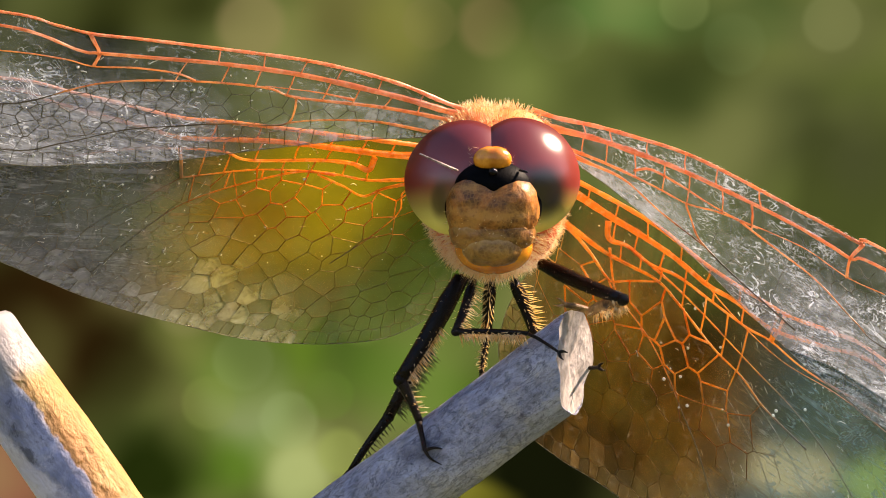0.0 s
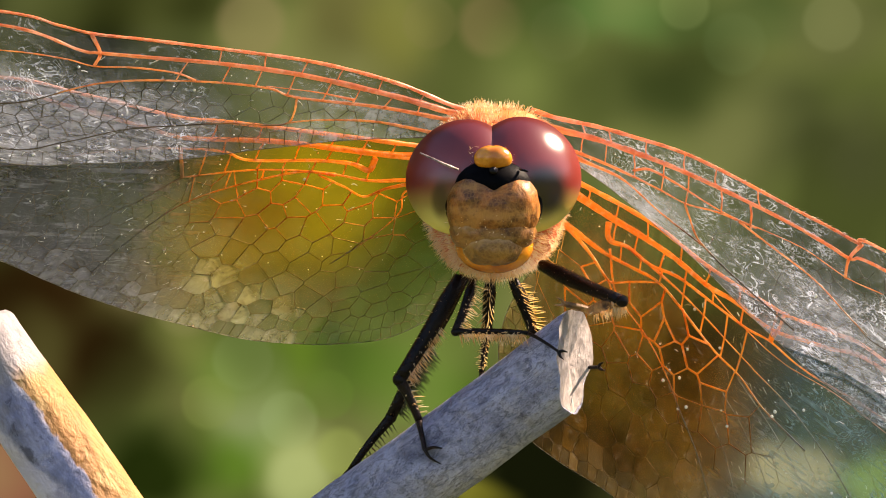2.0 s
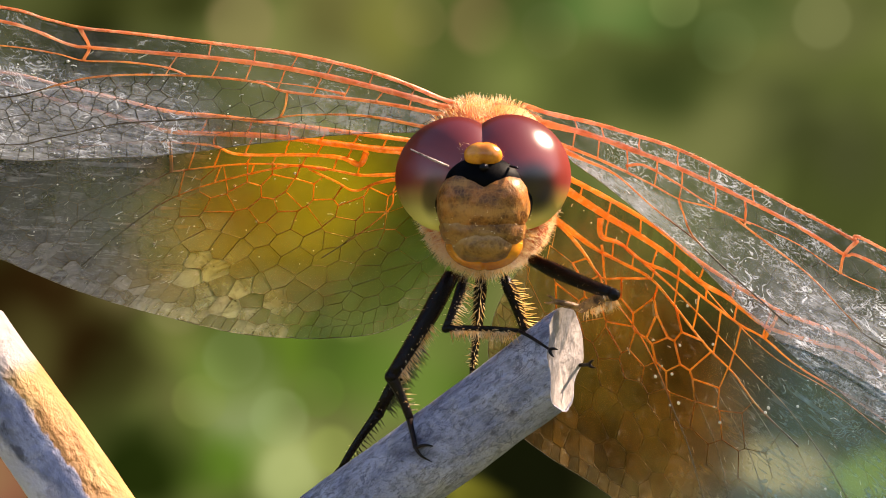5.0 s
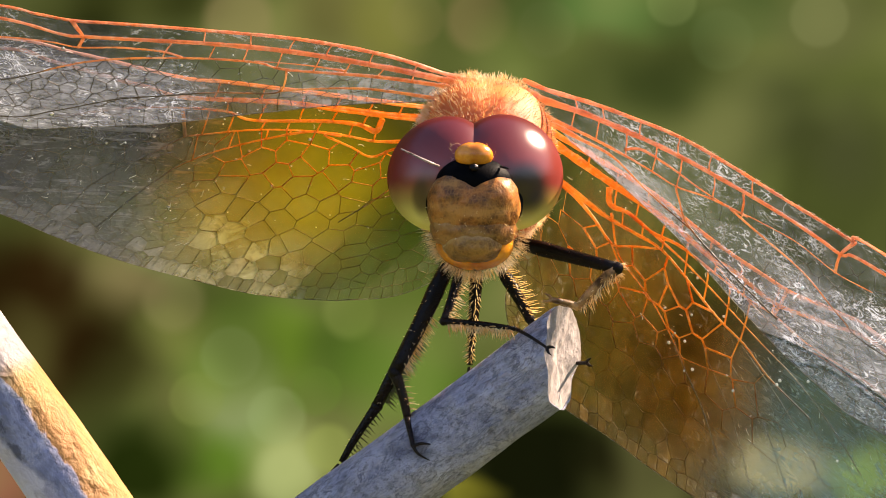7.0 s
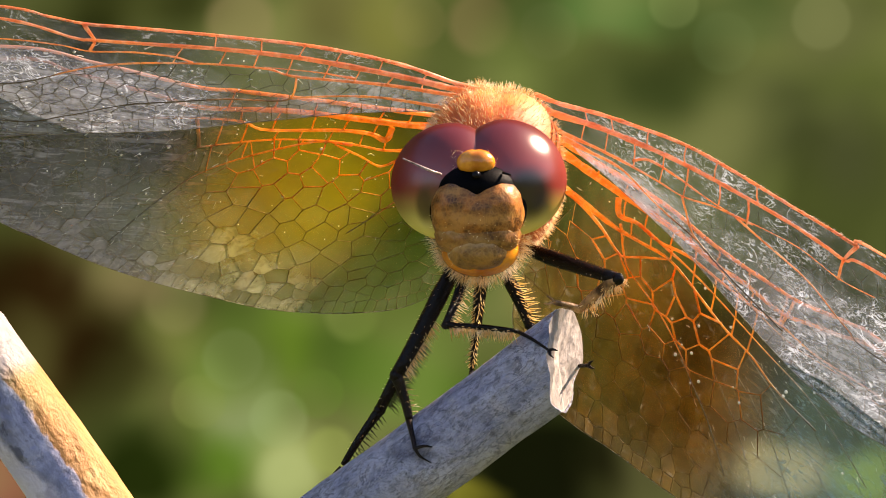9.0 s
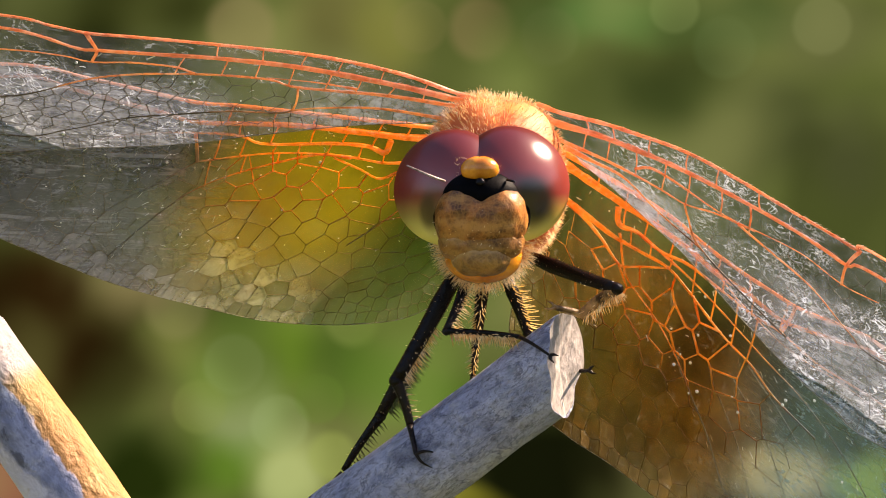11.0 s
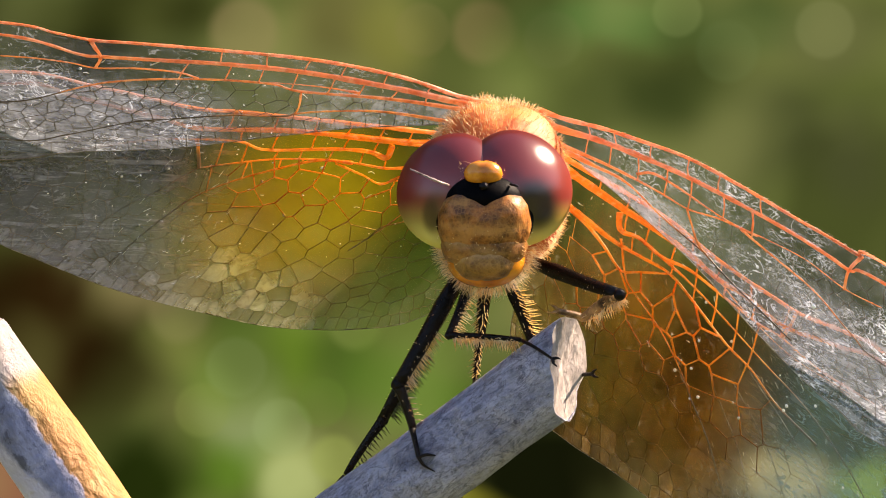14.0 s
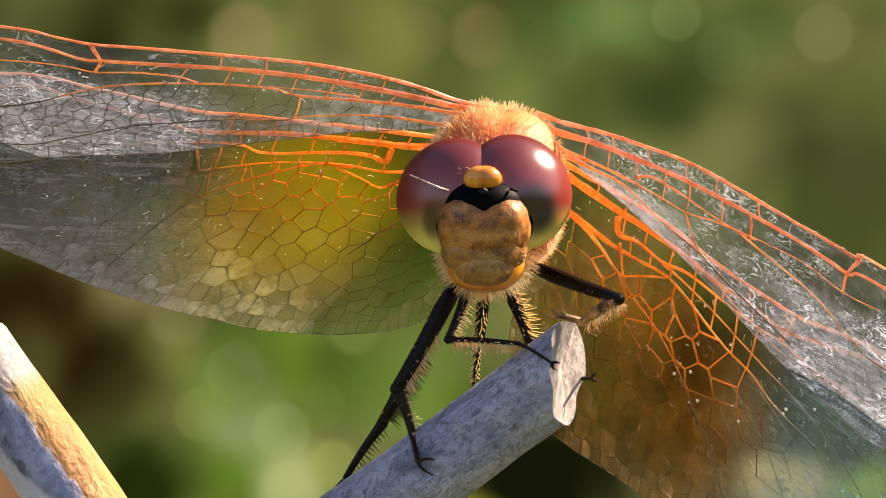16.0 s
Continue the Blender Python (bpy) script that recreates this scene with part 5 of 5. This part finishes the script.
def motions():
    body = [
        (0, mm(2.000, 1.500, -0.800, 0.00, -0.00, 0.00)), (0.5, mm(2.064, 1.500, -0.776, 0.22, 0.22, 0.00)),
        (1, mm(2.020, 1.500, -0.784, 0.14, 0.07, 0.00)), (1.5, mm(2.030, 1.500, -0.801, -0.01, 0.09, -0.00)),
        (2, mm(2.001, 1.500, -0.837, -0.33, -0.02, 0.00)), (2.5, mm(2.003, 1.500, -0.837, -0.33, -0.02, 0.00)),
        (3, mm(2.028, 1.500, -0.784, 0.15, 0.10, 0.00)), (3.5, mm(2.029, 1.500, -0.765, 0.31, 0.12, 0.00)),
        (4, mm(2.027, 1.500, -0.777, 0.21, 0.10, 0.00)), (6.5, mm(2.045, 1.500, -0.730, 0.63, 0.19, 0.00)),
        (6.6, mm(2.045, 1.500, -0.730, 0.63, 0.19, 0.00)), (6.8, mm(1.932, 1.500, -0.306, 4.45, 2.31, 0.09)),
        (7, mm(1.932, 1.500, -0.306, 4.45, 2.31, 0.09)), (7.5, mm(1.989, 1.500, -0.379, 3.79, 2.36, 0.08)),
        (7.7, mm(1.989, 1.500, -0.379, 3.79, 2.36, 0.08)), (7.8, mm(2.060, 1.500, -0.329, 4.24, 1.79, 0.07)),
        (8, mm(2.060, 1.500, -0.329, 4.24, 1.79, 0.07)), (8.2, mm(2.060, 1.500, -0.329, 4.24, 1.79, 0.07)),
        (8.3, mm(2.082, 1.500, -0.434, 3.30, 2.39, 0.07)), (8.5, mm(2.082, 1.500, -0.434, 3.30, 2.39, 0.07)),
        (9, mm(2.132, 1.500, -0.455, 3.11, 2.46, 0.07)), (11.5, mm(2.168, 1.500, -0.577, 2.01, 2.42, 0.04)),
        (12, mm(2.130, 1.500, -0.602, 1.79, 2.65, 0.04)), (12.5, mm(2.158, 1.500, -0.583, 1.95, 2.40, 0.04)),
        (13, mm(2.131, 1.500, -0.579, 1.99, 2.62, 0.05)), (13.5, mm(2.138, 1.500, -0.586, 1.93, 2.69, 0.05)),
        (14, mm(2.141, 1.500, -0.585, 1.94, 2.64, 0.04)), (14.5, mm(2.145, 1.500, -0.574, 2.04, 2.66, 0.05)),
        (15, mm(2.164, 1.500, -0.606, 1.74, 2.40, 0.04)), (15.5, mm(2.146, 1.500, -0.597, 1.83, 2.71, 0.04)),
        (16, mm(2.132, 1.500, -0.590, 1.89, 2.68, 0.04))]
    walk(FLY["thorax"], body)
    walk(FLY["head"], [
        (0, mm(1.603, 1.000, 2.204, 0.00, -0.00, 0.00)), (0.5, mm(1.621, 1.001, 2.224, -0.27, 0.01, 0.19)),
        (1, mm(1.612, 0.976, 2.214, -0.67, -0.39, 0.07)), (1.5, mm(1.580, 1.013, 2.221, -0.16, 0.25, 0.94)),
        (2, mm(1.648, 1.034, 2.215, -0.03, -0.01, -0.68)), (2.5, mm(1.634, 1.003, 2.235, 0.27, 0.05, -0.42)),
        (3, mm(1.632, 0.974, 2.227, -0.64, 0.26, 0.57)), (3.5, mm(1.616, 0.935, 2.219, -1.37, 0.29, 0.84)),
        (4, mm(1.634, 0.973, 2.231, -0.71, 0.28, 0.49)), (6.5, mm(1.601, 0.994, 2.173, -0.95, 0.08, -0.78)),
        (6.6, mm(1.601, 0.994, 2.173, -0.95, 0.08, -0.78)), (6.8, mm(1.458, 0.924, 2.162, -0.52, 0.75, -1.39)),
        (7, mm(1.458, 0.924, 2.162, -0.52, 0.75, -1.39)), (7.5, mm(1.515, 0.938, 2.180, 0.14, 0.37, -1.48)),
        (7.7, mm(1.515, 0.938, 2.180, 0.14, 0.37, -1.48)), (7.8, mm(1.020, 0.930, 2.060, 1.70, -26.40, -23.50)),
        (8, mm(1.020, 0.930, 2.060, 1.70, -26.40, -23.50)), (8.2, mm(1.020, 0.930, 2.060, 1.70, -26.40, -23.50)),
        (8.3, mm(1.495, 0.996, 2.174, 1.49, -1.10, -3.40)), (8.5, mm(1.495, 0.996, 2.174, 1.49, -1.10, -3.40)),
        (9, mm(1.518, 0.983, 2.079, 0.63, -1.02, -2.29)), (11.5, mm(1.593, 0.992, 2.040, 1.41, -1.03, -1.54)),
        (12, mm(1.608, 1.000, 2.053, 1.92, -1.45, -2.14)), (12.5, mm(1.588, 0.992, 2.037, 1.48, -1.06, -1.67)),
        (13, mm(1.586, 0.986, 2.035, 1.26, -0.94, -1.63)), (13.5, mm(1.593, 0.992, 2.040, 1.43, -1.06, -1.62)),
        (14, mm(1.577, 0.983, 2.020, 1.14, -0.67, -1.06)), (14.5, mm(1.579, 0.984, 2.026, 1.01, -0.64, -0.99)),
        (15, mm(1.592, 0.992, 2.037, 1.49, -1.06, -1.63)), (15.5, mm(1.599, 0.993, 2.048, 1.30, -1.03, -1.56)),
        (16, mm(1.601, 0.993, 2.009, 1.53, -1.13, -1.39))])
    walk(FLY["lf"], [
        (0, mm(0.307, 4.000, 4.812, -137.54, -7.14, -153.55)), (0.5, mm(0.319, 3.969, 4.863, -137.38, -7.00, -153.93)),
        (1, mm(0.306, 3.992, 4.853, -137.23, -6.95, -153.53)), (1.5, mm(0.315, 4.024, 4.836, -137.03, -7.04, -153.81)),
        (2, mm(0.300, 4.022, 4.789, -137.89, -7.11, -153.02)), (2.5, mm(0.314, 4.026, 4.798, -136.86, -7.01, -153.16)),
        (3, mm(0.329, 3.973, 4.842, -137.43, -7.29, -153.95)), (3.5, mm(0.316, 3.958, 4.900, -135.55, -7.11, -154.02)),
        (4, mm(0.321, 3.992, 4.875, -136.71, -7.12, -153.98)), (6.5, mm(0.380, 3.943, 4.970, -137.40, -7.10, -154.91)),
        (6.6, mm(0.380, 3.943, 4.970, -137.40, -7.10, -154.91)), (6.8, mm(0.558, 3.492, 5.685, -148.87, -4.82, -158.29)),
        (7, mm(0.558, 3.492, 5.685, -148.87, -4.82, -158.29)), (7.5, mm(0.603, 3.570, 5.602, -149.41, -5.41, -158.03)),
        (7.7, mm(0.603, 3.570, 5.602, -149.41, -5.41, -158.03)), (7.8, mm(0.667, 3.513, 5.632, -149.62, -3.90, -157.60)),
        (8, mm(0.667, 3.513, 5.632, -149.62, -3.90, -157.60)), (8.2, mm(0.667, 3.513, 5.632, -149.62, -3.90, -157.60)),
        (8.3, mm(0.745, 3.610, 5.530, -146.32, -5.21, -157.95)), (8.5, mm(0.745, 3.610, 5.530, -146.32, -5.21, -157.95)),
        (9, mm(0.804, 3.624, 5.482, -147.62, -5.72, -158.20)), (11.5, mm(0.820, 3.745, 5.306, -144.47, -5.60, -157.96)),
        (12, mm(0.773, 3.797, 5.323, -145.84, -5.17, -155.99)), (12.5, mm(0.795, 3.768, 5.320, -149.30, -5.38, -156.77)),
        (13, mm(0.790, 3.762, 5.346, -146.28, -5.16, -156.85)), (13.5, mm(0.807, 3.769, 5.339, -145.75, -5.24, -157.32)),
        (14, mm(0.799, 3.767, 5.340, -146.23, -5.18, -156.87)), (14.5, mm(0.793, 3.760, 5.354, -146.49, -5.21, -157.19)),
        (15, mm(0.777, 3.800, 5.329, -145.65, -5.22, -156.49)), (15.5, mm(0.770, 3.793, 5.329, -146.61, -5.17, -156.24)),
        (16, mm(0.766, 3.786, 5.334, -146.55, -5.10, -155.85))])
    walk(FLY["lh"], [
        (0, mm(0.345, 11.606, 3.735, -129.59, -2.43, -146.78)), (0.5, mm(0.338, 11.557, 3.758, -129.29, -2.54, -146.92)),
        (1, mm(0.368, 11.589, 3.742, -129.55, -2.39, -147.27)), (1.5, mm(0.333, 11.577, 3.744, -129.60, -2.33, -146.77)),
        (2, mm(0.368, 11.633, 3.694, -129.55, -2.55, -146.89)), (2.5, mm(0.390, 11.652, 3.678, -129.95, -2.45, -147.37)),
        (3, mm(0.352, 11.573, 3.736, -129.65, -2.55, -146.99)), (3.5, mm(0.331, 11.559, 3.723, -129.30, -2.66, -147.03)),
        (4, mm(0.352, 11.579, 3.761, -129.71, -2.49, -147.43)), (6.5, mm(0.449, 11.563, 3.833, -129.87, -2.74, -147.73)),
        (6.6, mm(0.449, 11.563, 3.833, -129.87, -2.74, -147.73)), (6.8, mm(1.183, 11.331, 4.983, -132.54, -2.53, -150.33)),
        (7, mm(1.183, 11.331, 4.983, -132.54, -2.53, -150.33)), (7.5, mm(1.062, 11.364, 4.822, -131.48, -2.92, -148.31)),
        (7.7, mm(1.062, 11.364, 4.822, -131.48, -2.92, -148.31)), (7.8, mm(1.527, 11.384, 5.096, -132.56, -0.82, -147.27)),
        (8, mm(1.527, 11.384, 5.096, -132.56, -0.82, -147.27)), (8.2, mm(1.527, 11.384, 5.096, -132.56, -0.82, -147.27)),
        (8.3, mm(1.352, 11.437, 4.842, -130.70, -2.09, -146.23)), (8.5, mm(1.352, 11.437, 4.842, -130.70, -2.09, -146.23)),
        (9, mm(1.406, 11.448, 4.787, -130.69, -2.12, -147.51)), (11.5, mm(1.304, 11.526, 4.486, -130.79, -1.67, -147.93)),
        (12, mm(1.272, 11.545, 4.462, -129.62, -1.86, -147.46)), (12.5, mm(1.260, 11.530, 4.480, -129.64, -1.79, -147.82)),
        (13, mm(1.271, 11.530, 4.471, -130.93, -1.47, -148.12)), (13.5, mm(1.270, 11.527, 4.464, -130.79, -1.57, -147.82)),
        (14, mm(1.282, 11.530, 4.475, -130.73, -1.50, -147.90)), (14.5, mm(1.250, 11.516, 4.498, -130.57, -1.38, -147.81)),
        (15, mm(1.272, 11.542, 4.434, -130.55, -1.83, -147.88)), (15.5, mm(1.190, 11.522, 4.457, -129.39, -1.84, -146.35)),
        (16, mm(1.283, 11.535, 4.486, -130.52, -1.69, -147.86))])
    walk(FLY["rf"], [
        (0, mm(3.854, 4.000, 4.275, -64.95, 22.43, -41.99)), (0.5, mm(3.894, 3.979, 4.332, -62.93, 22.86, -41.83)),
        (1, mm(3.879, 3.987, 4.297, -64.87, 22.46, -41.93)), (1.5, mm(3.873, 4.000, 4.277, -64.00, 22.50, -42.09)),
        (2, mm(3.834, 4.026, 4.258, -65.09, 22.38, -42.15)), (2.5, mm(3.873, 4.032, 4.212, -66.09, 22.13, -42.54)),
        (3, mm(3.873, 3.986, 4.313, -64.25, 22.60, -41.15)), (3.5, mm(3.895, 3.973, 4.325, -65.13, 22.46, -41.12)),
        (4, mm(3.870, 3.982, 4.315, -63.99, 22.52, -41.11)), (6.5, mm(3.901, 3.939, 4.388, -63.81, 22.76, -40.80)),
        (6.6, mm(3.901, 3.939, 4.388, -63.81, 22.76, -40.80)), (6.8, mm(3.951, 3.580, 5.022, -65.09, 26.47, -39.68)),
        (7, mm(3.951, 3.580, 5.022, -65.09, 26.47, -39.68)), (7.5, mm(3.986, 3.646, 4.877, -62.98, 26.02, -40.19)),
        (7.7, mm(3.986, 3.646, 4.877, -62.98, 26.02, -40.19)), (7.8, mm(4.087, 3.608, 4.954, -68.62, 25.03, -43.11)),
        (8, mm(4.087, 3.608, 4.954, -68.62, 25.03, -43.11)), (8.2, mm(4.087, 3.608, 4.954, -68.62, 25.03, -43.11)),
        (8.3, mm(4.165, 3.697, 4.768, -68.26, 25.28, -42.84)), (8.5, mm(4.165, 3.697, 4.768, -68.26, 25.28, -42.84)),
        (9, mm(4.253, 3.722, 4.673, -69.17, 25.03, -43.52)), (11.5, mm(4.289, 3.822, 4.494, -69.15, 24.25, -43.73)),
        (12, mm(4.291, 3.843, 4.440, -70.59, 23.96, -44.40)), (12.5, mm(4.302, 3.833, 4.435, -70.04, 23.95, -44.42)),
        (13, mm(4.269, 3.825, 4.473, -68.93, 24.18, -43.78)), (13.5, mm(4.272, 3.832, 4.455, -68.29, 24.08, -43.97)),
        (14, mm(4.249, 3.829, 4.474, -66.85, 24.24, -43.44)), (14.5, mm(4.256, 3.821, 4.487, -66.84, 24.25, -43.48)),
        (15, mm(4.209, 3.847, 4.456, -64.06, 24.07, -43.42)), (15.5, mm(4.212, 3.835, 4.493, -64.57, 24.31, -43.19)),
        (16, mm(4.229, 3.831, 4.492, -66.57, 24.25, -43.49))])
    walk(FLY["rh"], [
        (0, mm(4.428, 8.180, 2.276, -75.99, 27.85, -43.60)), (0.5, mm(4.477, 8.149, 2.282, -76.27, 27.92, -43.63)),
        (1, mm(4.464, 8.150, 2.296, -76.27, 27.91, -43.66)), (1.5, mm(4.432, 8.154, 2.264, -75.67, 27.88, -43.59)),
        (2, mm(4.456, 8.205, 2.225, -77.11, 27.58, -44.32)), (2.5, mm(4.411, 8.198, 2.205, -76.61, 27.47, -43.92)),
        (3, mm(4.445, 8.146, 2.237, -76.06, 27.66, -43.25)), (3.5, mm(4.490, 8.138, 2.270, -76.35, 27.95, -43.10)),
        (4, mm(4.460, 8.146, 2.239, -76.92, 27.64, -43.40)), (6.5, mm(4.539, 8.118, 2.344, -76.25, 28.01, -43.07)),
        (6.6, mm(4.539, 8.118, 2.344, -76.25, 28.01, -43.07)), (6.8, mm(4.851, 7.804, 3.377, -68.98, 30.58, -41.39)),
        (7, mm(4.851, 7.804, 3.377, -68.98, 30.58, -41.39)), (7.5, mm(4.841, 7.877, 3.266, -71.03, 30.83, -40.89)),
        (7.7, mm(4.841, 7.877, 3.266, -71.03, 30.83, -40.89)), (7.8, mm(5.134, 7.795, 3.398, -69.05, 29.40, -42.81)),
        (8, mm(5.134, 7.795, 3.398, -69.05, 29.40, -42.81)), (8.2, mm(5.134, 7.795, 3.398, -69.05, 29.40, -42.81)),
        (8.3, mm(5.124, 7.902, 3.150, -71.73, 29.70, -43.66)), (8.5, mm(5.124, 7.902, 3.150, -71.73, 29.70, -43.66)),
        (9, mm(5.153, 7.918, 3.103, -71.51, 30.31, -42.94)), (11.5, mm(5.114, 8.000, 2.902, -73.65, 29.71, -43.13)),
        (12, mm(5.103, 8.036, 2.862, -73.57, 29.47, -44.08)), (12.5, mm(5.076, 8.000, 2.887, -72.96, 29.62, -43.73)),
        (13, mm(5.070, 8.005, 2.872, -73.57, 29.63, -43.24)), (13.5, mm(5.079, 8.008, 2.873, -73.59, 29.68, -43.13)),
        (14, mm(5.075, 8.009, 2.875, -73.65, 29.67, -43.18)), (14.5, mm(5.089, 7.974, 2.880, -73.00, 29.76, -43.72)),
        (15, mm(5.060, 8.019, 2.828, -73.86, 29.06, -44.31)), (15.5, mm(5.077, 8.015, 2.845, -73.80, 29.62, -43.43)),
        (16, mm(5.036, 8.004, 2.872, -73.14, 29.55, -43.01))])
    rest = body[0][1].translation
    hips = [(t, (m.translation - rest) / U) for t, m in body]
    for i, leg in enumerate(FLY["legs"]):
        thigh, calf = raised_leg_rows(leg, hips) if i == 5 else leg_rows(leg, [(t, d * 0.5) for t, d in hips])
        walk(leg[0], thigh)
        walk(leg[1], calf)


motions()
